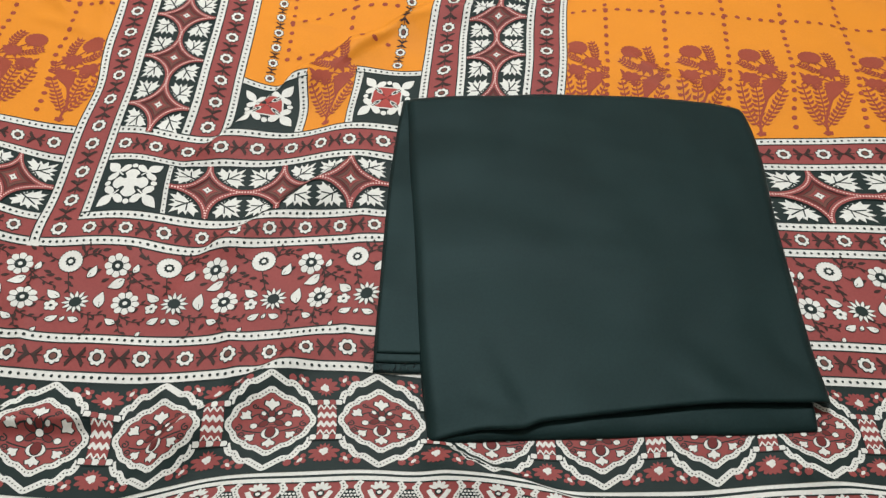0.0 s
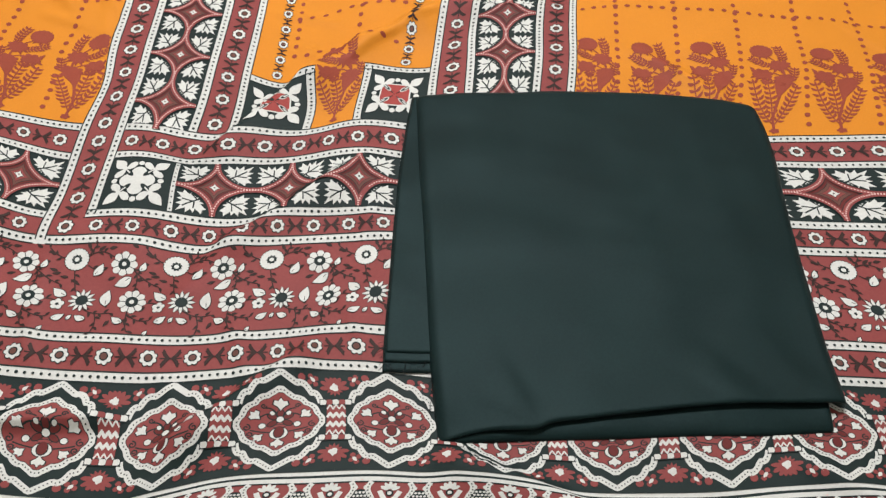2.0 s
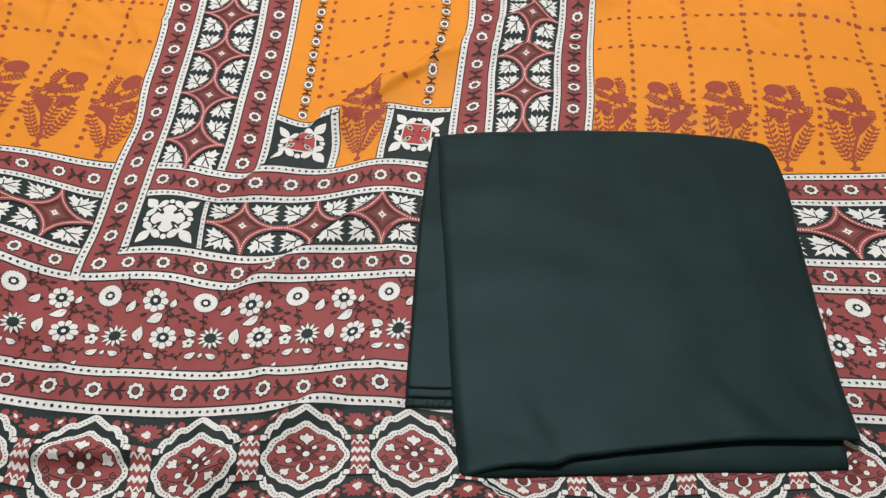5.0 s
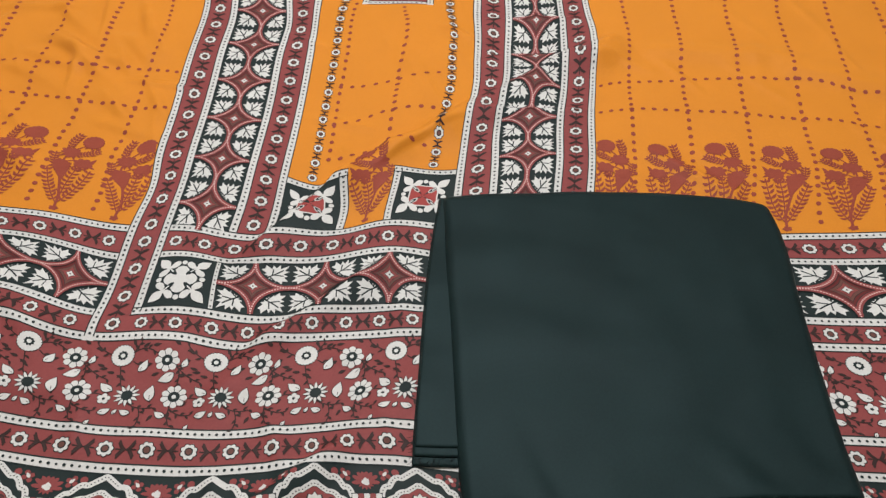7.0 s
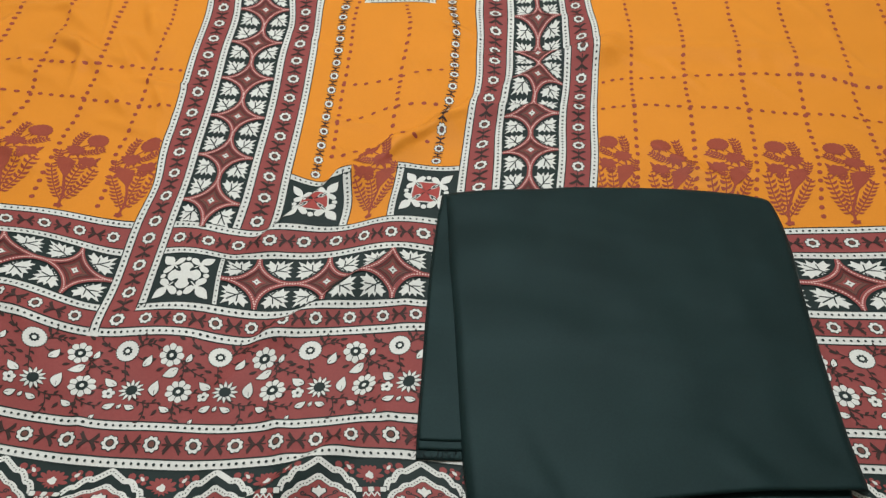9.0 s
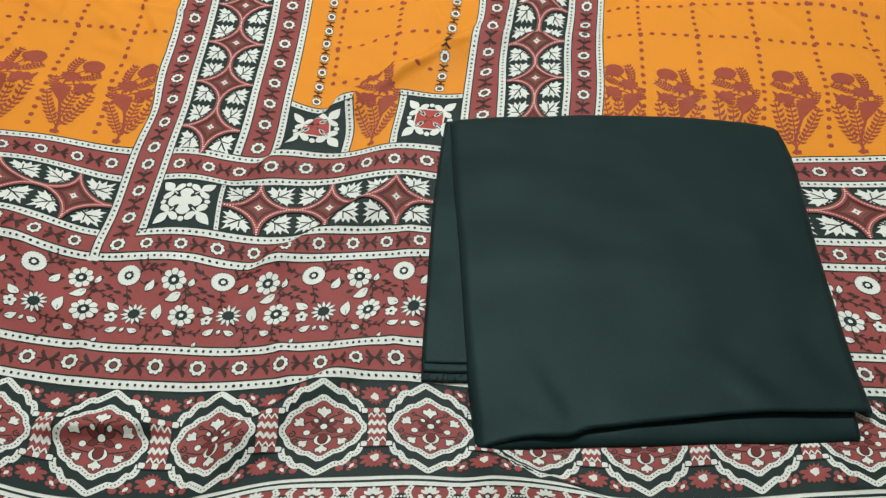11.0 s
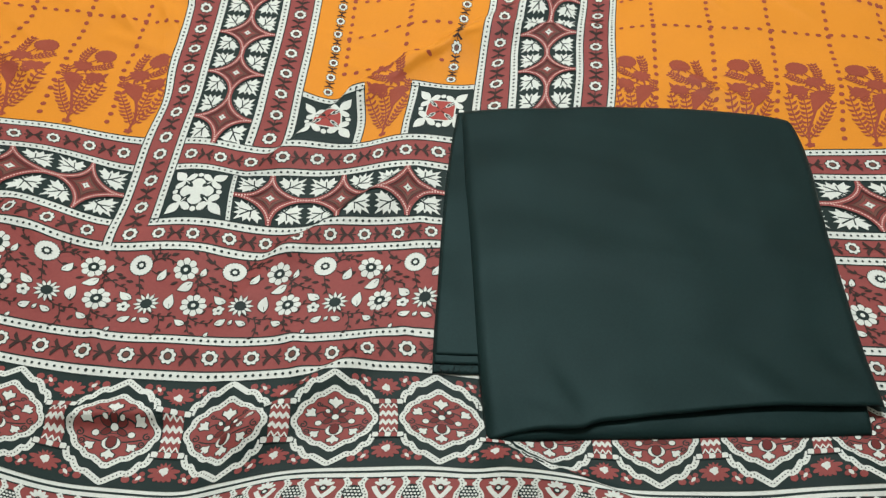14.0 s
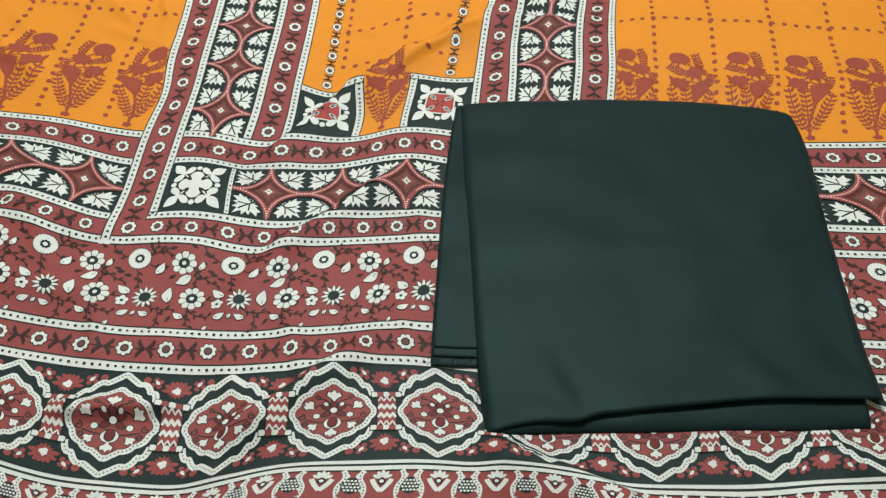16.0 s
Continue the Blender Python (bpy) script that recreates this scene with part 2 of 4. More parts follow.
def drape(u, v):
    """Where the point (u, v) of the flat printed cloth lies on the bed."""
    ax, bx, cx, ay, by, cy = SLACK
    x = u + ax + bx * (u + 0.12) + cx * (v - 0.6)
    y = v + ay + by * (u + 0.12) + cy * (v - 0.6)
    for pu, pv, ru, rv, dx, dy in HEM_PULLS + NEAR_PULLS + MIDDLE_PULLS + FAR_PULLS + TOP_PULLS:
        k = np.exp(-((u - pu) / ru) ** 2 - ((v - pv) / rv) ** 2)
        x, y = x + dx * k, y + dy * k
    return x, y


LIFT, STEP = 0.00035, 0.00011  # ink layers over the weave


def mesh_object(name, verts, tris, inks, parent=None, mats=INKS):
    me = bpy.data.meshes.new(name)
    n, m = len(verts), len(tris)
    me.vertices.add(n)
    me.vertices.foreach_set("co", np.asarray(verts, dtype=np.float32).ravel())
    me.loops.add(3 * m)
    me.loops.foreach_set("vertex_index", np.asarray(tris, dtype=np.int32).ravel())
    me.polygons.add(m)
    me.polygons.foreach_set("loop_start", np.arange(0, 3 * m, 3, dtype=np.int32))
    me.polygons.foreach_set("loop_total", np.full(m, 3, dtype=np.int32))
    for mat in mats:
        me.materials.append(mat)
    me.polygons.foreach_set("material_index", np.asarray(inks, dtype=np.int32))
    me.polygons.foreach_set("use_smooth", np.ones(m, dtype=bool))
    me.update(calc_edges=True)
    me.validate()
    ob = new(name, me)
    ob.parent = parent
    return ob


# ---- print motifs, drawn flat ----
class Motif:
    """Flat shapes in metres, each with an ink and a layer."""

    def __init__(self):
        self.p, self.t, self.k, self.n = [], [], [], 0

    def _put(self, pts, layer, tris, ink):
        pts = np.asarray(pts, float)
        self.p.append(np.column_stack([pts, np.full(len(pts), float(layer))]))
        self.t.append(np.asarray(tris, int) + self.n)
        self.k.append(np.full(len(tris), ink))
        self.n += len(pts)

    def shape(self, outline, ink, layer=1, middle=None, cell=0.003):
        """A filled outline, star-shaped round its middle."""
        o = np.asarray(outline, float)
        c = o.mean(axis=0) if middle is None else np.asarray(middle, float)
        rings = max(1, int(math.ceil(np.max(np.hypot(*(o - c).T)) / cell)))
        n = len(o)
        pts, tris = [c[None, :]], []
        for r in range(1, rings + 1):
            pts.append(c + (o - c) * r / rings)
        i, j = np.arange(n), (np.arange(n) + 1) % n
        tris.append(np.column_stack([np.zeros(n, int), 1 + i, 1 + j]))
        for r in range(1, rings):
            a, b = 1 + (r - 1) * n, 1 + r * n
            tris.append(np.column_stack([a + i, b + i, b + j]))
            tris.append(np.column_stack([a + i, b + j, a + j]))
        self._put(np.vstack(pts), layer, np.vstack(tris), ink)

    def ring(self, inner, outer, ink, layer=1):
        n = len(inner)
        i, j = np.arange(n), (np.arange(n) + 1) % n
        self._put(np.vstack([inner, outer]), layer, np.vstack([np.column_stack([i, n + i, n + j]), np.column_stack([i, n + j, j])]), ink)

    def line(self, pts, width, ink, layer=1, step=0.003, taper=False):
        p = along(pts, step)
        d = np.gradient(p, axis=0)
        d /= np.maximum(np.hypot(*d.T), 1e-9)[:, None]
        side = np.column_stack([-d[:, 1], d[:, 0]])
        w = np.full(len(p), width / 2)
        if taper:
            w = w * np.sin(np.linspace(0.12, math.pi - 0.12, len(p))) ** 0.6
        a, b = p + side * w[:, None], p - side * w[:, None]
        n = len(p)
        i = np.arange(n - 1)
        self._put(np.vstack([a, b]), layer, np.vstack([np.column_stack([i, n + i, n + i + 1]), np.column_stack([i, n + i + 1, i + 1])]), ink)

    def disc(self, x, y, rx, ink, layer=1, ry=None, turn=0.0, n=10):
        self.shape(oval(x, y, rx, ry or rx, turn, n), ink, layer, (x, y))

    def leaf(self, x, y, length, width, turn, ink, layer=1, bend=0.0, n=7):
        """A pointed leaf from (x, y), length long in the direction turn."""
        s = np.linspace(0, 1, n)
        w = width / 2 * np.sin(np.pi * s ** 0.8)
        mid = np.column_stack([s * length, bend * length * np.sin(np.pi * s)])
        o = np.vstack([mid + np.column_stack([0 * s, w]), (mid - np.column_stack([0 * s, w]))[-2:0:-1]])
        c, q = math.cos(turn), math.sin(turn)
        o = o @ np.array([[c, q], [-q, c]]) + (x, y)
        m = np.array([0.45 * length, bend * length]) @ np.array([[c, q], [-q, c]]) + (x, y)
        self.shape(o, ink, layer, m)

    def add(self, other, u=0.0, v=0.0, turn=0.0, sx=1.0, sy=1.0, lift=0):
        p = np.vstack(other.p).copy()
        xy = p[:, :2] * (sx, sy)
        c, q = math.cos(turn), math.sin(turn)
        p[:, :2] = xy @ np.array([[c, q], [-q, c]]) + (u, v)
        p[:, 2] += lift
        self.p.append(p)
        self.t.append(np.vstack(other.t) + self.n)
        self.k.append(np.concatenate(other.k))
        self.n += len(p)

    def lay(self, name, parent, label=""):
        """Lay the motif on the cloth as one mesh."""
        p, t, k = np.vstack(self.p), np.vstack(self.t), np.concatenate(self.k)
        a, b, c = p[t[:, 0], :2], p[t[:, 1], :2], p[t[:, 2], :2]
        area = (b[:, 0] - a[:, 0]) * (c[:, 1] - a[:, 1]) - (b[:, 1] - a[:, 1]) * (c[:, 0] - a[:, 0])
        t[area < 0] = t[area < 0][:, ::-1]
        x, y = drape(p[:, 0], p[:, 1])
        z = height(x, y) + LIFT + STEP * p[:, 2]
        ob = mesh_object(name, np.column_stack([x, y, z]), t, k, parent)
        return tagged(ob, label) if label else ob


def along(pts, step):
    p = np.asarray(pts, float)
    seg = np.hypot(*np.diff(p, axis=0).T)
    s = np.concatenate([[0], np.cumsum(seg)])
    q = np.linspace(0, s[-1], max(2, int(math.ceil(s[-1] / step)) + 1))
    return np.column_stack([np.interp(q, s, p[:, 0]), np.interp(q, s, p[:, 1])])


def curve(a, b, c, n=9):
    """A bent line from a to c, pulled towards b."""
    s = np.linspace(0, 1, n)[:, None]
    a, b, c = np.array(a), np.array(b), np.array(c)
    return (1 - s) ** 2 * a + 2 * s * (1 - s) * b + s ** 2 * c


def oval(x, y, rx, ry, turn=0.0, n=10):
    f = np.arange(n) * 2 * math.pi / n
    c, q = math.cos(turn), math.sin(turn)
    return np.column_stack([x + rx * np.cos(f) * c - ry * np.sin(f) * q, y + rx * np.cos(f) * q + ry * np.sin(f) * c])


def scalloped(r, lobes, depth, n):
    f = np.arange(n) * 2 * math.pi / n
    k = r * (1 - depth + depth * np.abs(np.sin(lobes * f / 2)))
    return np.column_stack([k * np.cos(f), k * np.sin(f)])


def dotted_rule(m, a, b, width=0.0098, pitch=0.0068, dot=0.00148):
    """The ruled edges and the dots of a cream line from a to b."""
    a, b = np.array(a), np.array(b)
    d = b - a
    n = np.hypot(*d)
    d = d / n
    side = np.array([-d[1], d[0]])
    for k in (-1, 1):
        m.line([a + side * k * width / 2, b + side * k * width / 2], 0.0013, BLACK, 1)
    for s in np.arange(pitch / 2, n, pitch):
        x, y = a + d * s
        m.disc(x, y, dot * random.uniform(0.85, 1.15), BLACK, 2, n=6)


def chain_flower(r=0.0082):
    """A cream flower of eight round petals with a brown eye."""
    m = Motif()
    m.shape(scalloped(r * 1.13, 8, 0.2, 32), BLACK, 1, (0, 0))
    m.shape(scalloped(r, 8, 0.22, 32), CREAM, 2, (0, 0))
    m.disc(0, 0, r * 0.53, BLACK, 3, n=10)
    m.disc(0, 0, r * 0.38, BROWN, 4, n=10)
    return m


def chain_leaves(half=0.0098, ink=DARK):
    """Two facing pairs of curled leaves on a short stem."""
    m = Motif()
    m.line([(-half, 0), (half, 0)], 0.0014, ink, 1)
    for sx in (-1, 1):
        for sy in (-1, 1):
            m.line(curve((sx * 0.0004, 0), (sx * 0.0062, sy * 0.0018), (sx * 0.0072, sy * 0.0096)), 0.0036, ink, 2, step=0.0015, taper=True)
            m.leaf(sx * 0.0045, sy * 0.0042, 0.0050, 0.0024, math.atan2(sy * 0.5, sx * 1.0), ink, 2)
    return m


FLOWER, LEAVES = chain_flower(), chain_leaves()


def flower_chain(m, a, b, pitch=0.0386, size=1.0):
    """Flowers from a towards b, a pitch apart, with leaves between them."""
    a, b = np.array(a), np.array(b)
    d = b - a
    n = np.hypot(*d)
    turn = math.atan2(d[1], d[0])
    d = d / n
    s = 0.0
    while s < n:
        x, y = a + d * s
        m.add(FLOWER, x, y, turn + random.uniform(-0.3, 0.3), size, size)
        if s + pitch < n + 0.02:
            x, y = a + d * (s + pitch / 2)
            m.add(LEAVES, x, y, turn, pitch / 0.0386, size)
        s += pitch


def lattice_unit(p, w=0.0346):
    """A concave diamond in beaded arcs with four jagged leaves, p long."""
    m = Motif()
    a, b = p / 2, w - 0.0008
    f = np.linspace(0, math.pi / 2, 13)[1:]
    arc = np.vstack([[a, 0.0005], np.column_stack([a - a * np.sin(f), b - b * np.cos(f)])])
    quads = []
    for sx, sy in ((1, 1), (-1, 1), (-1, -1), (1, -1)):
        q = arc * (sx, sy)
        quads.append(q if sx * sy > 0 else q[::-1])
    outline = np.vstack([q[:-1] for q in quads])
    m.shape(outline, MAROON, 1, (0, 0))
    for scale, ink, layer in ((0.60, BLACK, 2), (0.565, BROWN, 3), (0.40, DARK, 4), (0.375, RED, 5), (0.215, BLACK, 6), (0.185, CREAM, 7)):
        k = outline * scale
        r = np.hypot(*k.T)
        m.shape(k * (0.6 + 0.4 * np.minimum(1, 0.6 * scale * w / np.maximum(r, 1e-6)))[:, None], ink, layer, (0, 0))
    m.disc(0, 0, 0.0011, BLACK, 8, n=6)
    for q in quads:
        m.line(q, 0.0070, BLACK, 8)
        m.line(q, 0.0056, RED, 9)
        for x, y in along(q, 0.0030)[1:]:
            m.disc(x, y, 0.00095, PINK, 10, n=5)
    # leaves in the corners
    th = np.arange(28) * 2 * math.pi / 28 + math.pi / 4
    mid = np.array([0.46, 0.46])
    out = []
    for k, g in enumerate(th):
        d = np.array([math.cos(g), math.sin(g)])
        far = 0.86
        lim = min([(mid[i] - 0.07) / -d[i] if d[i] < -1e-6 else 9 for i in (0, 1)])
        bq = mid @ d
        disc = bq * bq - (mid @ mid - far * far)
        lim = min(lim, -bq + math.sqrt(max(disc, 0)))
        tooth = (1.05, 0.70, 1.0, 0.64)[k % 4]
        out.append(mid + d * lim * tooth)
    out = np.array(out)
    for sx in (-1, 1):
        for sy in (-1, 1):
            def put(q):
                q = np.asarray(q, float)
                return np.column_stack([sx * (a - q[:, 0] * a), sy * (w - 0.0005 - q[:, 1] * (w - 0.0005))])
            m.shape(put(out), CREAM, 1, put([mid])[0])
            m.line(put(curve((0.72, 0.58), (0.5, 0.5), (0.22, 0.26))), 0.0016, BLACK, 2)
            m.line(put([(0.52, 0.5), (0.50, 0.22)]), 0.0014, BLACK, 2)
            m.line(put([(0.46, 0.46), (0.2, 0.5)]), 0.0014, BLACK, 2)
            m.line(put([(0.58, 0.53), (0.42, 0.72)]), 0.0014, BLACK, 2)
    return m


def square_motif(h=0.0335, red=True):
    """Four diagonal sprays of three petals round a cross."""
    m = Motif()
    k = h / 0.0335
    ink = SCARLET if red else CREAM
    f = np.linspace(-0.66, 0.66, 9)
    arm = np.vstack([[(0.0, 0.0)], np.column_stack([np.cos(f), np.sin(f)]) * (0.0196 - 0.0024 * np.cos(3.1 * f))[:, None]])
    if not red:
        m.shape(scalloped(0.0202 * k, 4, 0.36, 48) @ np.array([[0.7071, 0.7071], [-0.7071, 0.7071]]), CREAM, 2, (0, 0))
    for i in range(4):
        t = i * math.pi / 2
        g = Motif()
        if red:
            g.shape(arm * 1.10, CREAM, 1, (0.008, 0))
            g.shape(arm, ink, 2, (0.006, 0))
        g.disc(0.0262, 0, 0.0034, CREAM, 3, n=12)
        m.add(g, 0, 0, t, k, k)
        g = Motif()
        g.line([(0.0085, 0), (0.0210, 0)], 0.0060, CREAM if red else BLACK, 3, taper=True)
        g.line([(0.0100, 0), (0.0230, 0)], 0.0042, BLACK, 4, taper=True)
        g.line([(0.0150, 0), (0.027, 0)], 0.0016, CREAM, 5)
        g.leaf(0.0248, 0, 0.0200, 0.0125, 0, CREAM, 5, n=11)
        g.disc(0.0250, 0, 0.0030, CREAM, 5, n=10)
        for q in (-1, 1):
            tip = np.array([(0.0, 0.0), (0.0035, 0.0052), (0.0100, 0.0066), (0.0158, 0.0044), (0.0180, 0.0006), (0.0150, -0.0030), (0.0100, -0.0036), (0.0055, -0.0020)])
            c, d = math.cos(q * 1.66), math.sin(q * 1.66)
            g.shape(0.90 * tip * (1, q) @ np.array([[c, d], [-d, c]]) + (0.0245, 0), CREAM, 5)
        m.add(g, 0, 0, t + math.pi / 4, k, k)
    return m


def medallion_outline(hw, hh, lobes, depth, tip, n=120):
    f = np.arange(n) * 2 * math.pi / n + math.pi / 2
    r = 1.0 / ((np.abs(np.cos(f)) / hw) ** 1.62 + (np.abs(np.sin(f)) / hh) ** 1.62) ** (1 / 1.62)
    r = r * (1 - depth + depth * np.abs(np.sin(lobes * (f - math.pi / 2) / 2)) ** 0.8)
    near = np.minimum(np.abs(f - math.pi / 2), np.minimum(np.abs(f - 1.5 * math.pi), np.abs(f - 2.5 * math.pi)))
    r = r + tip * np.exp(-(near / 0.16) ** 2)
    return np.column_stack([r * np.cos(f), r * np.sin(f)])


def medallion():
    m = Motif()
    o = medallion_outline(0.0380, 0.0282, 14, 0.055, 0.0042)
    m.shape(o, CREAM, 1, (0, 0))
    i = medallion_outline(0.0320, 0.0228, 14, 0.06, 0.0036)
    m.shape(i * 1.02, BLACK, 2, (0, 0))
    m.shape(i, RED, 3, (0, 0))
    for x, y in along(np.vstack([(o + i) / 2, (o + i)[:1] / 2]), 0.0031):
        m.disc(x, y, 0.00072, BLACK, 2, n=5)
    # buds, stems and curls
    g = Motif()
    bud = np.array([(0, -0.0066), (0.0024, -0.0030), (0.0054, -0.0010), (0.0046, 0.0026), (0.0020, 0.0020), (0, 0.0052), (-0.0020, 0.0020), (-0.0046, 0.0026), (-0.0054, -0.0010), (-0.0024, -0.0030)])

    def put_bud(x, y, turn, size):
        c, q = math.cos(turn), math.sin(turn)
        o = bud @ np.array([[c, q], [-q, c]]) * size
        g.shape(o * 1.22 + (x, y), BLACK, 5, (x, y))
        g.shape(o + (x, y), CREAM, 6, (x, y))

    def curl(x, y, r, start, sense):
        f = np.linspace(0, 1, 16)
        t = start + sense * f * 8.0
        k = r * (1 - 0.8 * f)
        g.line(np.column_stack([x + k * np.cos(t), y + k * np.sin(t)]), 0.0011, BLACK, 4, step=0.0012)

    put_bud(0, 0.0195, 0, 1.0)
    put_bud(0, -0.0200, math.pi, 0.85)
    for s in (-1, 1):
        put_bud(s * 0.0190, 0.0095, -s * 0.85, 0.82)
        put_bud(s * 0.0150, -0.0125, -s * 2.3, 0.72)
        for pts in (curve((0, 0.005), (s * 0.008, 0.014), (s * 0.015, 0.0075)), curve((s * 0.007, -0.008), (s * 0.014, -0.007), (s * 0.021, -0.0045)),
                    curve((s * 0.002, 0.008), (s * 0.005, 0.016), (s * 0.011, 0.0155))):
            g.line(pts, 0.0012, BLACK, 4)
        curl(s * 0.0240, -0.0018, 0.0032, math.pi / 2, s)
        curl(s * 0.0215, -0.0085, 0.0028, -math.pi / 2, -s)
        curl(s * 0.0125, 0.0175, 0.0024, 0, s)
        g.disc(s * 0.0128, -0.0010, 0.0032, BLACK, 5)
        g.disc(s * 0.0128, -0.0010, 0.0025, CREAM, 6)
        g.disc(s * 0.0060, 0.0105, 0.0027, BLACK, 5, 0.0022, s * 0.9, n=8)
        g.disc(s * 0.0060, 0.0105, 0.0021, CREAM, 6, 0.0016, s * 0.9, n=8)
    for t in (0.55, 1.57, 2.59, 3.75, 5.67):
        petal = oval(0.0068 * math.cos(t), 0.0042 + 0.0060 * math.sin(t), 0.0046, 0.0030, t, 14)
        g.shape(petal, BLACK, 4)
        g.shape(oval(0.0068 * math.cos(t), 0.0042 + 0.0060 * math.sin(t), 0.0038, 0.0022, t, 14), MAROON, 5)
    g.disc(0, 0.0042, 0.0034, BLACK, 6)
    g.disc(0, 0.0042, 0.0027, CREAM, 7)
    g.disc(0, -0.0022, 0.0052, BLACK, 4, 0.0020, n=10)
    g.disc(0, -0.0022, 0.0046, RED, 5, 0.0014, n=10)
    g.disc(0, -0.0095, 0.0072, BLACK, 5, 0.0064, n=16)
    g.disc(0, -0.0095, 0.0065, CREAM, 6, 0.0057, n=16)
    g.disc(0, -0.0085, 0.0042, BLACK, 7, 0.0060, n=14)
    g.disc(0, -0.0082, 0.0035, MAROON, 8, 0.0054, n=14)
    m.add(g, 0, -0.0015, 0, 1.12, 0.90)
    # outer line, open where the clasps sit
    f = np.linspace(-1.02, 1.02, 70)
    g = np.abs(f) / 1.02
    for s in (-1, 1):
        w = 0.0338 * np.sin(1.2 * g) / math.sin(1.2) * np.sign(f)
        v = 0.0435 - 0.0275 * g ** 0.95 + 0.0040 * np.abs(np.sin(g * math.pi * 3)) ** 0.8 * (g > 0.34)
        ln = np.column_stack([w, s * v])
        m.line(ln, 0.0054, CREAM, 1, step=0.002)
        for x, y in along(ln, 0.0031)[1:-1]:
            m.disc(x, y, 0.00072, BLACK, 2, n=5)
    return m


def block(x, y, wide, tall):
    """The outline of an upright rectangle round (x, y), in short steps."""
    c = np.array([(-1, -1), (1, -1), (1, 1), (-1, 1), (-1, -1)]) * (wide / 2, tall / 2) + (x, y)
    return along(c, 0.0022)[:-1]


def clasp():
    """The checked clasp with zigzags between two medallions, and the flowers over and under it."""
    m = Motif()
    m.shape(block(0, 0, 0.016, 0.0296), RED, 3, (0, 0), 0.0015)
    x = np.linspace(-0.0077, 0.0077, 7)
    for k, wide in ((-0.0118, 0.0012), (-0.0042, 0.0024), (0.0042, 0.0024), (0.0118, 0.0012)):
        m.line(np.column_stack([x, k + 0.0021 * np.where(np.arange(7) % 2, 1, -1)]), wide, CREAM, 6, step=0.001)
    for s in (-1, 1):
        m.shape(block(0, s * 0.0162, 0.028, 0.0062), BLACK, 5, (0, s * 0.0162), 0.0015)
        for i in range(5):
            c = (i - 2) * 0.0054
            m.shape(block(c, s * 0.0162, 0.0052, 0.0046), RED if i % 2 else CREAM, 7, (c, s * 0.0162), 0.0015)
        m.line([(s * 0.0088, -0.0130), (s * 0.0088, 0.0130)], 0.0010, BLACK, 5)
    for s in (-1, 1):
        g = Motif()
        for t, ln in ((0.0, 0.0130), (0.52, 0.0134), (0.98, 0.0122), (1.37, 0.0110), (1.77, 0.0110), (2.16, 0.0122), (2.62, 0.0134), (3.14, 0.0130)):
            g.shape(oval(0.62 * ln * math.cos(t), 0.62 * ln * math.sin(t), 0.38 * ln, 0.0021, t, 12), RED, 1)
        for t in (-0.55, -1.05, -1.57, -2.09, -2.59):
            g.leaf(0.002 * math.cos(t), 0.002 * math.sin(t), 0.0062, 0.0026, t, RED, 1)
        g.shape(scalloped(0.0036, 3, 0.3, 18) * (1.15, 1) + (0, 0.0002), CREAM, 3)
        g.leaf(0, 0.000, 0.0050, 0.0040, 1.57, CREAM, 3)
        for q in (-1, 1):
            for dx, dy in ((0.0, 0.0), (0.0046, 0.0022), (0.0008, -0.0050), (0.0058, -0.0030)):
                g.disc(q * (0.0155 + dx), 0.0092 + dy, 0.0024, RED, 1, n=8)
            g.leaf(q * 0.0165, 0.0062, 0.0062, 0.0032, math.pi / 2 - q * 0.7, CREAM, 3)
            g.disc(q * 0.0280, 0.0105, 0.0034, RED, 1, n=10)
        m.add(g, 0, s * 0.0292, 0, 1, s * 0.92)
    return m


def daisy(r, petals, ink=CREAM):
    m = Motif()
    for i in range(petals):
        t = i * 2 * math.pi / petals
        wide = 1.75 * r * math.pi / petals
        m.leaf(r * 0.30 * math.cos(t), r * 0.30 * math.sin(t), r * 0.78, wide * 1.05, t, BLACK, 1, n=6)
    for i in range(petals):
        t = i * 2 * math.pi / petals
        wide = 1.75 * r * math.pi / petals
        m.shape(oval(r * 0.66 * math.cos(t), r * 0.66 * math.sin(t), r * 0.37, wide * 0.47, t, 10), ink, 2)
    for i in range(petals):
        t = (i + 0.5) * 2 * math.pi / petals
        m.line([(0.3 * r * math.cos(t), 0.3 * r * math.sin(t)), (0.98 * r * math.cos(t), 0.98 * r * math.sin(t))], 0.0007, BLACK, 3)
    m.disc(0, 0, r * 0.47, BLACK, 3, n=12)
    m.disc(0, 0, r * 0.18, CREAM, 4, n=8)
    return m


def cog(r):
    m = Motif()
    m.shape(scalloped(r * 1.06, 22, 0.08, 66), BLACK, 1, (0, 0))
    m.shape(scalloped(r, 22, 0.09, 66), CREAM, 2, (0, 0))
    m.shape(scalloped(r * 0.46, 9, 0.25, 27), BLACK, 3, (0, 0))
    m.disc(0, 0, r * 0.20, CREAM, 4, n=9)
    return m


def starflower(r):
    m = Motif()
    for i in range(12):
        t = i * math.pi / 6
        m.leaf(r * 0.28 * math.cos(t), r * 0.28 * math.sin(t), r * 0.80, r * 0.38, t, BLACK, 1, n=6)
        m.leaf(r * 0.33 * math.cos(t), r * 0.33 * math.sin(t), r * 0.72, r * 0.25, t, CREAM, 2, n=6)
    m.disc(0, 0, r * 0.48, BLACK, 3, n=12)
    return m


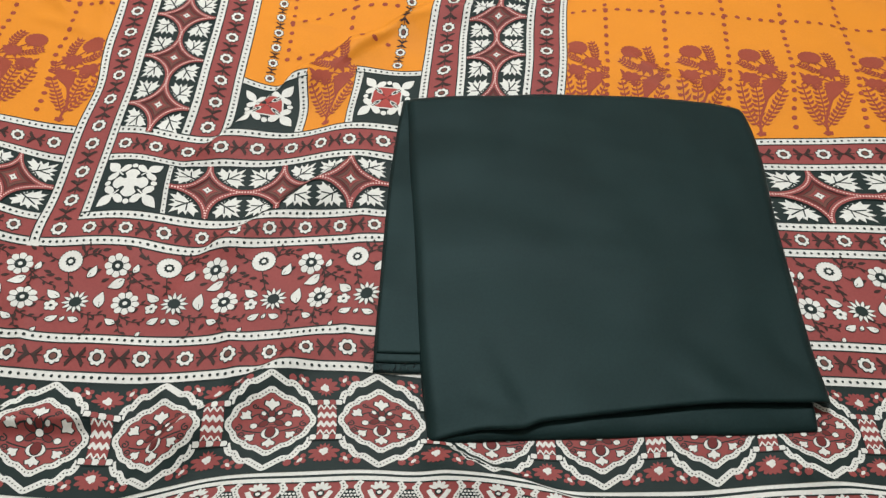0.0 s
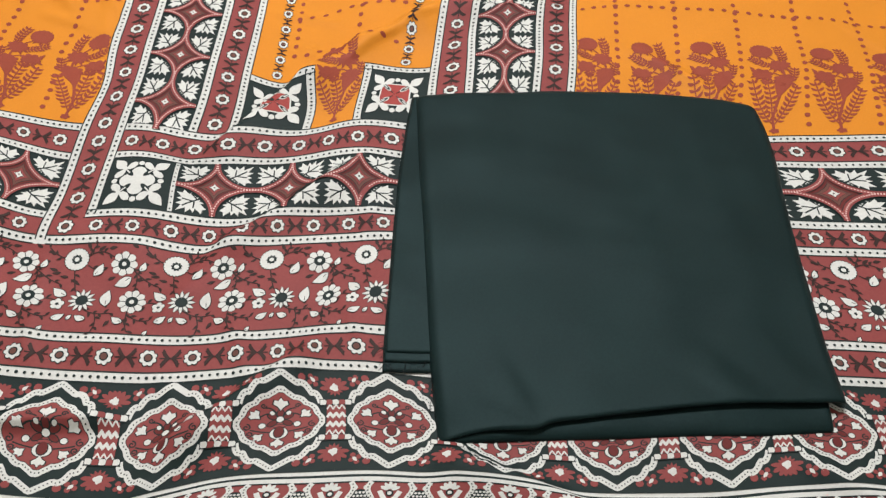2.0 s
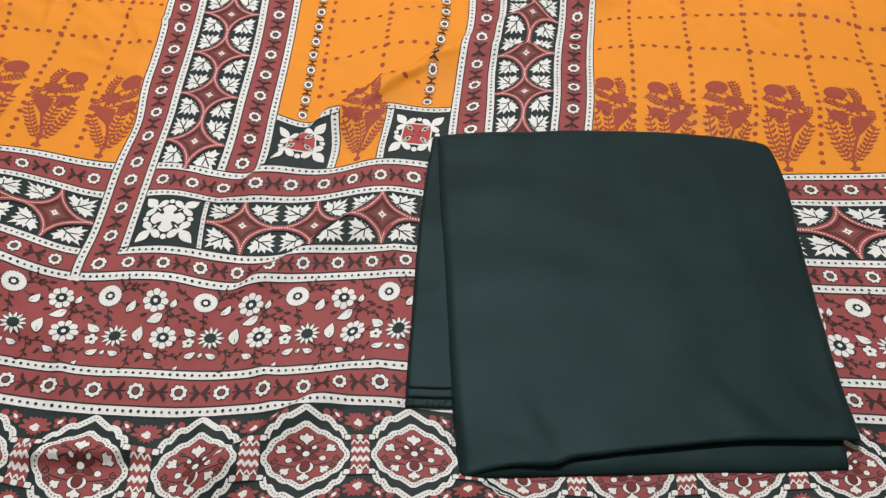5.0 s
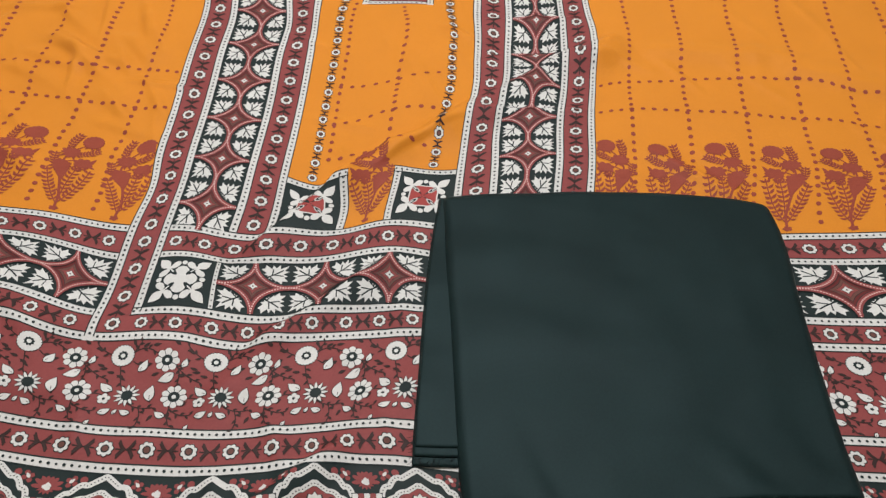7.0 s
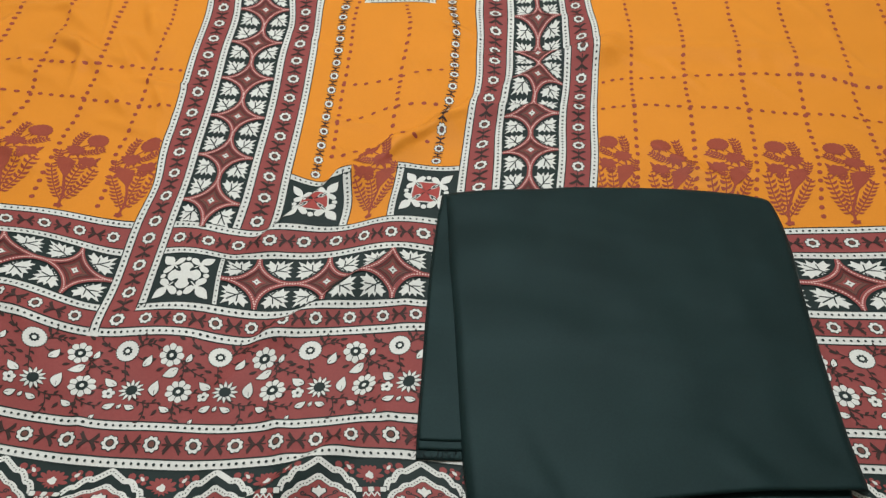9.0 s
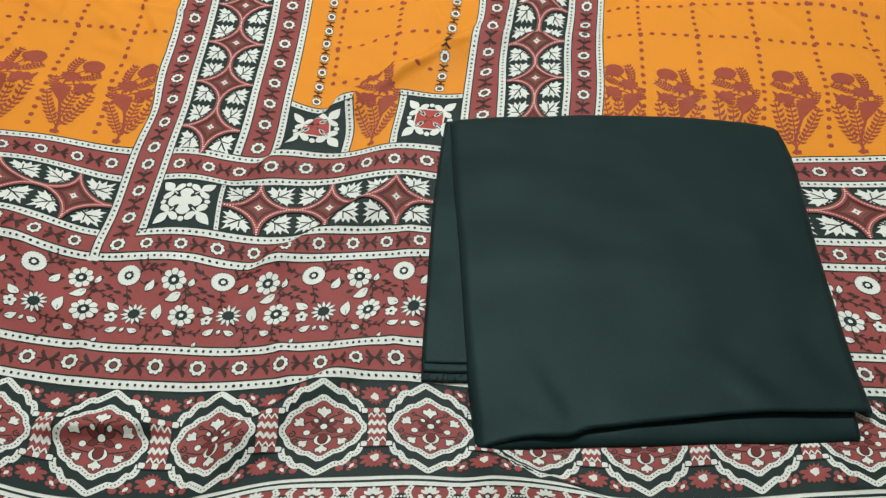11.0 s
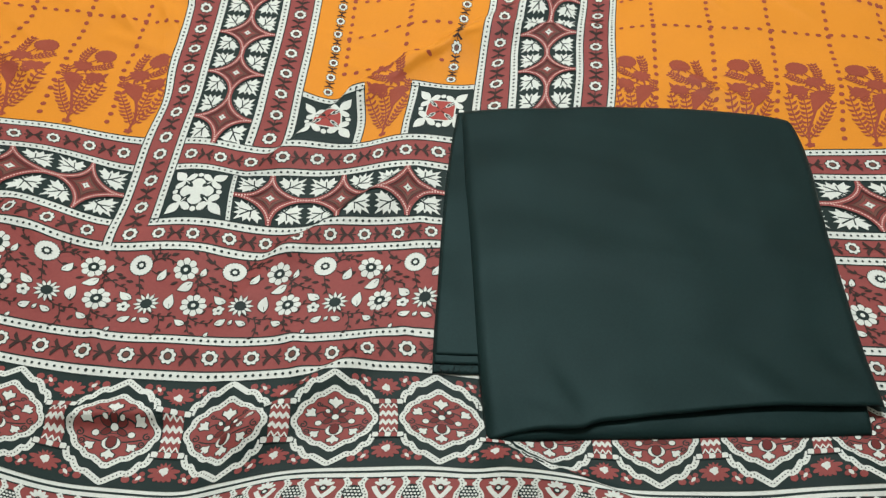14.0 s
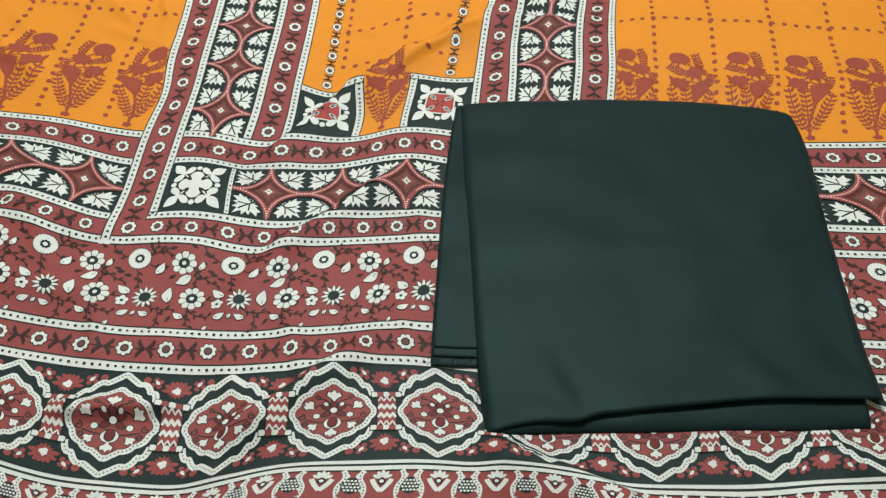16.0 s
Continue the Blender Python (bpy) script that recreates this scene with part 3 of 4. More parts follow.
def posy(r=0.0062):
    m = Motif()
    for i in range(5):
        t = i * 2 * math.pi / 5 + 0.3
        m.disc(r * 0.62 * math.cos(t), r * 0.62 * math.sin(t), r * 0.50, BLACK, 1, n=9)
        m.disc(r * 0.62 * math.cos(t), r * 0.62 * math.sin(t), r * 0.41, CREAM, 2, n=9)
    m.disc(0, 0, r * 0.2, BLACK, 3, n=6)
    return m


def cream_leaf(m, x, y, size, turn, bend=0.15):
    m.leaf(x - 0.0009 * math.cos(turn), y - 0.0009 * math.sin(turn), size + 0.0018, size * 0.56 + 0.0016, turn, BLACK, 2, bend * size / (size + 0.0018), n=9)
    m.leaf(x, y, size, size * 0.56, turn, CREAM, 3, bend, n=11)
    m.line([(x + 0.1 * size * math.cos(turn), y + 0.1 * size * math.sin(turn)),
            (x + 0.36 * size * math.cos(turn + bend), y + 0.36 * size * math.sin(turn + bend))], 0.0006, BLACK, 4)


def meadow(T):
    """One repeat of the floral band, T long; (0, 0) is the cog flower's middle."""
    m = Motif()
    m.add(cog(0.0118), 0, 0, 0, 1, 0.95)
    m.add(daisy(0.0123, 8), T / 2, -0.005)
    m.add(starflower(0.0122), 0.0150, -0.0445, 0.1)
    m.add(daisy(0.0128, 9), 0.0150 + T / 2, -0.0445)
    m.add(posy(), -0.0060, -0.0495)
    for x, y, size, turn, bend in (
            (0.0194, -0.0169, 0.0140, 1.04, -0.09), (0.0625, -0.0105, 0.0098, 1.23, -0.09), (0.0562, -0.0187, 0.0170, 3.71, 0.09),
            (0.0925, -0.0395, 0.0150, 2.60, 0.09), (0.0380, -0.0505, 0.0180, 1.56, 0.09), (0.0233, -0.0653, 0.0108, 2.83, 0.09),
            (0.0578, -0.0675, 0.0114, 2.71, 0.09), (0.0869, -0.0661, 0.0116, 0.48, -0.09), (0.1005, -0.0663, 0.0060, 1.02, 0.0), (0.0794, -0.0804, 0.0058, 1.03, 0.0)):
        cream_leaf(m, x, y, size, turn, bend)
    for pts in (curve((0.010, 0.002), (0.022, 0.012), (0.036, 0.002)), curve((0.055, -0.006), (0.066, -0.02), (0.060, -0.034)),
                curve((0.056, -0.010), (0.072, -0.024), (0.083, -0.026)), curve((-0.010, 0.001), (-0.020, 0.004), (-0.028, 0.012)),
                curve((0.016, -0.052), (0.026, -0.062), (0.044, -0.058)), curve((0.060, -0.054), (0.059, -0.068), (0.064, -0.077)),
                curve((0.060, -0.058), (0.070, -0.068), (0.082, -0.064)), curve((0.030, -0.058), (0.036, -0.070), (0.032, -0.079)),
                curve((0.012, 0.004), (0.016, 0.012), (0.018, 0.014)), curve((0.012, -0.006), (0.020, -0.012), (0.028, -0.012)),
                curve((0.072, -0.045), (0.082, -0.043), (0.086, -0.046)), curve((0.0, -0.011), (0.002, -0.022), (0.006, -0.034))):
        m.line(pts, 0.0012, DARK, 1)
        q = along(pts, 0.0058)
        for j in range(1, len(q)):
            way = math.atan2(*(q[j] - q[j - 1])[::-1])
            m.leaf(q[j][0], q[j][1], random.uniform(0.0048, 0.0068), 0.0026, way + (0.85 if j % 2 else -0.85), DARK, 1, bend=0.1)
    for x, y, t in ((0.020, 0.008, 0.6), (-0.021, 0.005, 2.6), (-0.024, -0.002, 3.6), (0.012, 0.010, 2.0), (0.024, -0.011, 0.3), (0.060, -0.021, 0.1),
                    (-0.004, -0.019, 3.0), (0.006, -0.024, 2.8), (0.030, 0.010, 0.2), (0.040, -0.052, 2.2), (0.046, -0.066, 4.2), (0.070, -0.055, 0.9),
                    (0.061, -0.062, 4.6), (0.078, -0.012, 2.9), (-0.012, -0.014, 3.3), (0.034, -0.022, 0.4), (0.058, 0.012, 2.6)):
        m.leaf(x, y, 0.0085, 0.0036, t, DARK, 1)
    return m


def tulip_unit():
    m = Motif()
    for s in (-1, 1):
        m.line(curve((0, -0.0175), (s * 0.0054, -0.012), (s * 0.0080, -0.0052)), 0.0040, CREAM, 2)
        for t, ln in ((1.57 - s * 0.52, 0.0088), (1.57 - s * 1.08, 0.0086)):
            m.shape(oval(0.6 * ln * math.cos(t), -0.0050 + 0.6 * ln * math.sin(t), 0.42 * ln, 0.0017, t, 10), CREAM, 3)
        sc = np.vstack([curve((s * 0.0150, 0.004), (s * 0.0205, -0.002), (s * 0.0150, -0.010)), curve((s * 0.0150, -0.010), (s * 0.0110, -0.016), (s * 0.0150, -0.026))[1:]])
        m.line(sc, 0.0044, CREAM, 2)
        for x, y in along(sc, 0.0034)[1:]:
            m.disc(x, y, 0.0008, BLACK, 3, n=5)
    m.shape(oval(0, 0.0004, 0.0017, 0.0040, 0, 10), CREAM, 3)
    m.disc(0, -0.0075, 0.0032, BLACK, 3)
    m.disc(0, -0.0075, 0.0018, CREAM, 4, n=8)
    for i in range(4):
        for j in range(5):
            m.disc(0.0234 + (j - 2) * 0.0029 + (i % 2) * 0.0014, -0.007 - i * 0.0033, 0.0012, CREAM, 4, n=6)
    m.disc(0.0234, -0.012, 0.0085, BLACK, 2, n=12)
    for s in (-1, 1):
        m.leaf(0.0234 + s * 0.003, -0.004, 0.0055, 0.0030, 1.57 - s * 0.3, CREAM, 4)
        m.disc(0.0234 + s * 0.0058, -0.022, 0.0036, RED, 3, n=8)
    m.disc(0.0234, 0.006, 0.0008, PINK, 2, n=5)
    return m


def fern(m, a, b, c, wide, leaves):
    p = curve(a, b, c, leaves)
    m.line(p, 0.0015, DUSKY, 1)
    d = np.gradient(p, axis=0)
    for i in range(1, leaves):
        t = math.atan2(d[i, 1], d[i, 0])
        size = wide * (0.6 + 0.4 * math.sin(math.pi * (0.1 + 0.75 * i / leaves)))
        for s in (-1, 1):
            m.leaf(p[i, 0], p[i, 1], size * random.uniform(0.85, 1.15), size * 0.42, t + s * random.uniform(0.8, 1.0), DUSKY, 1, bend=0.10 * s, n=5)
    m.leaf(p[-1, 0], p[-1, 1], wide * 0.7, wide * 0.3, math.atan2(d[-1, 1], d[-1, 0]), DUSKY, 1)


def bloom(m, x, y, r, flat, lobes, turn):
    """A ragged printed blossom with a calyx of short leaflets below."""
    q = scalloped(r, lobes, 0.22, 6 * lobes) * (1.12, flat) * (1 + 0.06 * np.sin(np.linspace(0, 19, 6 * lobes)))[:, None]
    c, d = math.cos(turn), math.sin(turn)
    m.shape(np.column_stack([c * q[:, 0] - d * q[:, 1] + x, d * q[:, 0] + c * q[:, 1] + y]), DUSKY, 1, (x, y))
    for t in (3.7, 4.3, 4.9, 5.6):
        m.leaf(x + 0.6 * r * math.cos(t), y + 0.5 * r * flat * math.sin(t), r * 0.85, r * 0.3, t + random.uniform(-0.25, 0.25), DUSKY, 1, n=5)


def sprig():
    """A flowering plant with fern leaves, printed in one dusky red; (0, 0) is its foot."""
    m = Motif()
    m.shape(scalloped(0.0050, 5, 0.3, 20) * (1.15, 0.8) + (0.0, 0.0025), DUSKY, 1)
    m.line([(0, 0.002), (-0.0005, 0.020)], 0.0030, DUSKY, 1)
    fern(m, (-0.001, 0.012), (-0.0145, 0.032), (-0.0225, 0.070), 0.0094, 10)
    fern(m, (0.001, 0.012), (0.0145, 0.032), (0.0245, 0.064), 0.0090, 10)
    fern(m, (-0.001, 0.022), (-0.0005, 0.044), (-0.0060, 0.070), 0.0090, 8)
    m.line(curve((-0.001, 0.018), (0.003, 0.038), (0.0095, 0.062)), 0.0032, DUSKY, 1)
    # lower blossom on its funnel, with leaflets beside it
    m.shape([(0.0050, 0.047), (0.0105, 0.056), (0.0190, 0.068), (0.0220, 0.078), (0.0125, 0.082), (0.0015, 0.077), (0.0020, 0.064)], DUSKY, 1, (0.011, 0.070))
    bloom(m, 0.0125, 0.0775, 0.0116, 0.80, 9, 0.2)
    fern(m, (0.019, 0.074), (0.0235, 0.082), (0.0240, 0.094), 0.0072, 6)
    # half-open blossom turned aside
    bloom(m, -0.0125, 0.0855, 0.0116, 0.82, 8, -0.15)
    m.leaf(-0.020, 0.089, 0.0105, 0.0042, 2.2, DUSKY, 1)
    m.line(curve((0.008, 0.084), (0.000, 0.090), (-0.008, 0.088)), 0.0016, DUSKY, 1)
    fern(m, (-0.001, 0.076), (-0.0065, 0.078), (-0.0095, 0.074), 0.0070, 4)
    # middle blossom and the sprays on both its sides
    m.line(curve((0.012, 0.082), (0.0135, 0.090), (0.0090, 0.097)), 0.0026, DUSKY, 1)
    bloom(m, 0.0080, 0.1010, 0.0114, 0.86, 10, 0.1)
    fern(m, (0.000, 0.0990), (-0.012, 0.1025), (-0.0230, 0.1110), 0.0072, 8)
    fern(m, (0.0120, 0.1060), (0.0130, 0.1180), (0.0085, 0.1330), 0.0084, 7)
    # round head
    m.line(curve((0.0060, 0.106), (0.000, 0.112), (-0.0060, 0.118)), 0.0018, DUSKY, 1)
    m.shape(scalloped(0.0130, 16, 0.07, 48) * (1.06, 0.92) + (-0.0110, 0.1255), DUSKY, 1)
    for t in (3.9, 4.5, 5.1):
        m.leaf(-0.0110 + 0.009 * math.cos(t), 0.1255 + 0.009 * math.sin(t), 0.0072, 0.0030, t, DUSKY, 1, n=5)
    return m


# ---- the room, out of view round the bed ----
def box_bm(x0, y0, z0, x1, y1, z1, bevel=0.0):
    bm = bmesh.new()
    bmesh.ops.create_cube(bm, size=1.0)
    bmesh.ops.scale(bm, verts=bm.verts, vec=(x1 - x0, y1 - y0, z1 - z0))
    bmesh.ops.translate(bm, verts=bm.verts, vec=((x0 + x1) / 2, (y0 + y1) / 2, (z0 + z1) / 2))
    if bevel:
        bmesh.ops.bevel(bm, geom=bm.edges[:], offset=bevel, segments=3, affect="EDGES")
    return bm


def part(name, bm, material, parent=None, label=""):
    me = bpy.data.meshes.new(name)
    bm.to_mesh(me)
    bm.free()
    me.materials.append(material)
    ob = new(name, me)
    ob.parent = parent
    return tagged(ob, label) if label else ob


FLOOR = -0.52
for name, dims, mat in (
        ("floor", (-2.0, -1.7, FLOOR - 0.1, 2.2, 2.5, FLOOR), FLOOR_STONE), ("ceiling", (-2.0, -1.7, 2.3, 2.2, 2.5, 2.4), CEILING_PAINT),
        ("wall_west", (-2.1, -1.7, FLOOR, -2.0, 2.5, 2.3), PLASTER), ("wall_east", (2.2, -1.7, FLOOR, 2.3, 2.5, 2.3), PLASTER),
        ("wall_south", (-2.0, -1.8, FLOOR, 2.2, -1.7, 2.3), PLASTER), ("wall_north", (-2.0, 2.5, FLOOR, 2.2, 2.6, 2.3), PLASTER)):
    tagged(part(name, box_bm(*dims), mat), "plain painted room surface round the bed", name.split("_")[0], kind="structure")

bed = tagged(part("bed", box_bm(-1.1, -0.25, -0.30, 0.95, 1.65, -0.002, 0.03), MATTRESS_TICKING), "low bed with a pale mattress under the cloths", "bed")
part("bed_base", box_bm(-1.06, -0.21, FLOOR, 0.91, 1.61, -0.30), plain_material("bed_wood", (0.2, 0.12, 0.07), rough=0.5), bed, "brown wooden bed base")

ceiling_lamp = tagged(new("ceiling_lamp"), "flat white ceiling lamp lighting the bed", "lamp")
part("housing", box_bm(-0.77, 1.02, 2.235, 0.53, 1.48, 2.3, 0.008), LAMP_METAL, ceiling_lamp)
part("diffuser", box_bm(-0.74, 1.05, 2.225, 0.50, 1.45, 2.235), LAMP_GLOW, ceiling_lamp, "glowing white diffuser")

# ---- the printed cloth ----
MID = -0.1265  # axis of symmetry of the print
T = 0.0935  # repeat of the borders
U0, U1, W0, W1 = MID - 0.72, MID + 0.78, 0.150, 1.40


def cloth_ink(u, v):
    """The ground colour of the print at (u, v)."""
    s = abs(u - MID)
    if v < 0.4631:
        for low, ink in ((0.3669, RED), (0.3571, CREAM), (0.3299, RED), (0.3201, CREAM), (0.2275, BLACK), (0.2235, CREAM), (0.2212, BLACK), (0.2165, CREAM)):
            if v > low:
                return ink
        return RED
    rows = ((0.6229, ORANGE), (0.6131, CREAM), (0.5829, RED), (0.5731, CREAM), (0.5039, BLACK), (0.4941, CREAM), (0.4729, RED), (0.0, CREAM))
    row_ink = next(ink for low, ink in rows if v > low)
    if s > 0.2779:
        return row_ink
    if s > 0.2681:
        return CREAM
    if s > 0.2359:
        return RED if v > 0.4729 else CREAM
    if v < 0.5039:
        return row_ink
    if s > 0.2261:
        return CREAM
    if v < 0.5731:
        return CREAM if 0.1512 < s < 0.1569 else BLACK
    if v < 0.6229:
        return row_ink
    if s > 0.1051:
        return BLACK if s > 0.1569 else CREAM if s > 0.1471 else RED if s > 0.1149 else CREAM
    if 0.0281 < s and v < 0.7269:
        return BLACK if s > 0.0379 and v < 0.7171 else CREAM
    if s < 0.052 and v > 1.068:
        return CREAM if s > 0.043 or v < 1.077 else RED
    return ORANGE


def cuts(low, high, edges, step):
    e = sorted({low, high, *[k for k in edges if low < k < high]})
    out = [low]
    for a, b in zip(e, e[1:]):
        n = max(1, int(math.ceil((b - a) / step)))
        out += [a + (b - a) * i / n for i in range(1, n + 1)]
    return np.array(out)


S_EDGES = (0.1512, 0.0281, 0.0379, 0.043, 0.052, 0.1051, 0.1149, 0.1471, 0.1569, 0.2261, 0.2359, 0.2681, 0.2779)
V_EDGES = (0.2165, 0.2212, 0.2235, 0.2275, 0.3201, 0.3299, 0.3571, 0.3669, 0.4631, 0.4729, 0.4941, 0.5039, 0.5731, 0.5829, 0.6131, 0.6229, 0.7171, 0.7269, 1.068, 1.077)
gu = cuts(U0, U1, [MID + k * e for e in S_EDGES for k in (-1, 1)], 0.0034)
gv = cuts(W0, W1, V_EDGES, 0.0034)
uu, vv = np.meshgrid(gu, gv)
xx, yy = drape(uu.ravel(), vv.ravel())
zz = height(xx, yy)
nu, nv = len(gu), len(gv)
idx = (np.arange(nv - 1)[:, None] * nu + np.arange(nu - 1)[None, :]).ravel()
cells = np.array([[cloth_ink((gu[i] + gu[i + 1]) / 2, (gv[j] + gv[j + 1]) / 2) for i in range(nu - 1)] for j in range(nv - 1)]).ravel()
tri = np.empty((2 * len(idx), 3), int)
tri[0::2] = np.column_stack([idx, idx + 1, idx + nu + 1])
tri[1::2] = np.column_stack([idx, idx + nu + 1, idx + nu])
cloth = mesh_object("printed_cloth", np.column_stack([xx, yy, zz]), tri, np.repeat(cells, 2))
tagged(cloth, "orange and dark red block-printed cloth spread wrinkled over a bed", "cloth")

# ruled cream lines with dots
rules = Motif()
for k in (-1, 1):
    for s, low, high in ((0.273, 0.468, W1), (0.231, 0.499, W1), (0.152, 0.624, W1), (0.110, 0.624, W1), (0.033, 0.624, 0.722)):
        dotted_rule(rules, (MID + k * s, low), (MID + k * s, high))
    dotted_rule(rules, (MID + k * 0.15405, 0.504), (MID + k * 0.15405, 0.573), 0.0057, dot=0.0010)
    dotted_rule(rules, (MID + k * 0.027, 0.722), (MID + k * 0.104, 0.722))
    for v in (0.618, 0.578, 0.499, 0.468):
        dotted_rule(rules, (MID + k * 0.279, v), (MID + k * 0.72, v))
    dotted_rule(rules, (MID + k * 0.0475, 1.072), (MID + k * 0.0475, W1), 0.009)
for v, s in ((0.618, 0.225), (0.578, 0.225), (0.499, 0.237), (0.468, 0.267), (0.362, 0.715), (0.325, 0.715)):
    dotted_rule(rules, (MID - s, v), (MID + s, v))
dotted_rule(rules, (MID - 0.043, 1.0725), (MID + 0.043, 1.0725), 0.009)
rules.lay("dotted_line_print", cloth, "cream ruled lines with small black dots")

# chains of small flowers in the red strips
STRIPS = [((MID - 0.2130, 0.598), (MID + 0.222, 0.598), 0.0355, 0.95), ((MID - 0.2210, 0.4835), (MID + 0.245, 0.4835), 0.0357, 0.86),
          ((MID - 0.6825, 0.3435), (MID + 0.77, 0.3435), 0.0386, 0.94),
          ((MID - 0.296, 0.598), (MID - 0.72, 0.598), 0.0420, 0.95), ((MID - 0.2985, 0.4835), (MID - 0.72, 0.4835), 0.0434, 0.86),
          ((MID + 0.282, 0.598), (MID + 0.75, 0.598), 0.0405, 0.95), ((MID + 0.3002, 0.4835), (MID + 0.75, 0.4835), 0.0405, 0.86)]
for k, outer, inner in ((-1, 0.0388, 0.0369), (1, 0.0410, 0.0424)):
    STRIPS += [((MID + k * 0.252, 0.4835), (MID + k * 0.252, 0.612), 0.0386, 1.0), ((MID + k * 0.252, 0.624), (MID + k * 0.252, W1), outer, 1.0),
               ((MID + k * 0.131, 0.636), (MID + k * 0.131, W1), inner, 1.0)]
for a, b, pitch, size in STRIPS:
    m = Motif()
    flower_chain(m, a, b, pitch, size)
    m.lay("flower_chain_print", cloth, "cream flowers and black leaves on a dark red strip")

for k in (-1, 1):
    m = Motif()
    u = MID + k * 0.0745
    for i in range(27):
        v = 0.738 + 0.0243 * i
        m.add(FLOWER, u, v, random.uniform(-0.3, 0.3), 0.74, 0.74)
        m.add(LEAVES, u, v + 0.01215, math.pi / 2, 0.56, 0.64)
    m.lay("thin_chain_print", cloth, "narrow chain of cream flowers and black leaves on orange")

# bands of beaded diamonds and jagged leaves
upright, level, wide = lattice_unit(0.0785), lattice_unit(0.0758), lattice_unit(0.096)
middle = Motif()
for k in (-1, 1):
    m = Motif()
    for i in range(10):
        m.add(upright, MID + k * 0.1915, 0.656 + 0.0785 * i, math.pi / 2)
    m.lay("diamond_band_print", cloth, "dark red beaded diamonds with white leaves on black")
    for s in (0.0379, 0.1137):
        middle.add(level, MID + k * s, 0.5385)
    m = Motif()
    for i in range(4):
        m.add(wide, (0.222 + 0.096 * i) if k > 0 else MID - 0.3265 - 0.096 * i, 0.5385)
    m.lay("diamond_band_print", cloth, "wide dark red beaded diamonds with white leaves on black")
middle.lay("diamond_band_print", cloth, "dark red beaded diamonds with white leaves on black")

# corner squares
for k in (-1, 1):
    for s, v, sx, sy, red in ((0.1915, 0.5385, 1.0, 1.0, False), (0.0705, 0.670, 0.94, 1.24, True)):
        sq = Motif()
        sq.add(square_motif(0.0315, red), MID + k * s, v, 0, sx, sy)
        sq.lay("corner_square_print", cloth, "white petals round a %s cross on black" % ("scarlet" if red else "white"))

# dotted lines on the orange ground
def dotted_line(a, b, pitch, rx, ry):
    m = Motif()
    a, b = np.array(a), np.array(b)
    for q in np.arange(0, np.hypot(*(b - a)), pitch):
        x, y = a + (b - a) * q / np.hypot(*(b - a)) + np.random.uniform(-0.0005, 0.0005, 2)
        m.disc(x, y, rx * random.uniform(0.9, 1.1), DUSKY, 1, ry, random.uniform(-0.2, 0.2), n=9)
    m.lay("dotted_line_print", cloth, "dusky red dotted line on orange")


for k in (-1, 1):
    for i in range(6):
        dotted_line((MID + k * (0.3295 + 0.072 * i), 0.640), (MID + k * (0.3295 + 0.072 * i), W1), 0.0142, 0.0030, 0.0034)
    for v in (0.895, 0.828):
        dotted_line((MID + k * 0.2865, v), (MID + k * 0.72, v), 0.0146, 0.0034, 0.0028)
dotted_line((MID + 0.0115, 0.770), (MID + 0.0115, 1.066), 0.0142, 0.0028, 0.0031)
dotted_line((MID - 0.0585, 0.770), (MID - 0.0585, W1), 0.0142, 0.0028, 0.0031)
for v in (0.895, 0.828, 0.770):
    dotted_line((MID - 0.0585, v), (MID + 0.066, v), 0.0146, 0.0031, 0.0025)

# flowering sprigs, those at the bands cut off by them
for u, flip in [(MID + 0.0, 1)] + [(MID + k * (0.302 + 0.069 * i), k) for k in (-1, 1) for i in range(6)]:
    m = Motif()
    m.add(sprig(), u, 0.628, 0, flip, 1.03)
    side = np.abs(np.vstack(m.p)[:, 0] - MID)
    keep = [(side[t].min(axis=1) > 0.2785) if abs(u - MID) > 0.2 else (side[t].max(axis=1) < 0.0276) for t in m.t]
    m.t, m.k = [t[q] for t, q in zip(m.t, keep)], [k[q] for k, q in zip(m.k, keep)]
    m.lay("sprig_print", cloth, "dusky red flowering sprig printed on orange")

# floral band
repeat = meadow(T)
band = Motif()
for i in range(-4, 11):
    band.add(repeat, -0.452 + T * i, 0.447)
band.lay("floral_band_print", cloth, "scattered cream flowers, leaves and dark stems on red")

# medallion border
disc, hook = medallion(), clasp()
for i in range(-4, 11):
    m = Motif()
    m.add(disc, -0.429 + T * i, 0.2745)
    m.lay("medallion_print", cloth, "red medallion with scalloped cream outlines on black")
    m = Motif()
    m.add(hook, -0.429 + T * (i + 0.5), 0.2745)
    m.lay("clasp_print", cloth, "checked red and cream clasp with red flowers on black")

edge = Motif()
one = tulip_unit()
for i in range(-8, 22):
    edge.add(one, -0.4252 + T / 2 * i, 0.2130, 0, 1.0, 0.88)
for k in (0.2165, 0.2275):
    edge.line([(MID - 0.715, k), (MID + 0.77, k)], 0.0012, BLACK, 1)
edge.lay("tulip_band_print", cloth, "cream tulips and scrolls on red")

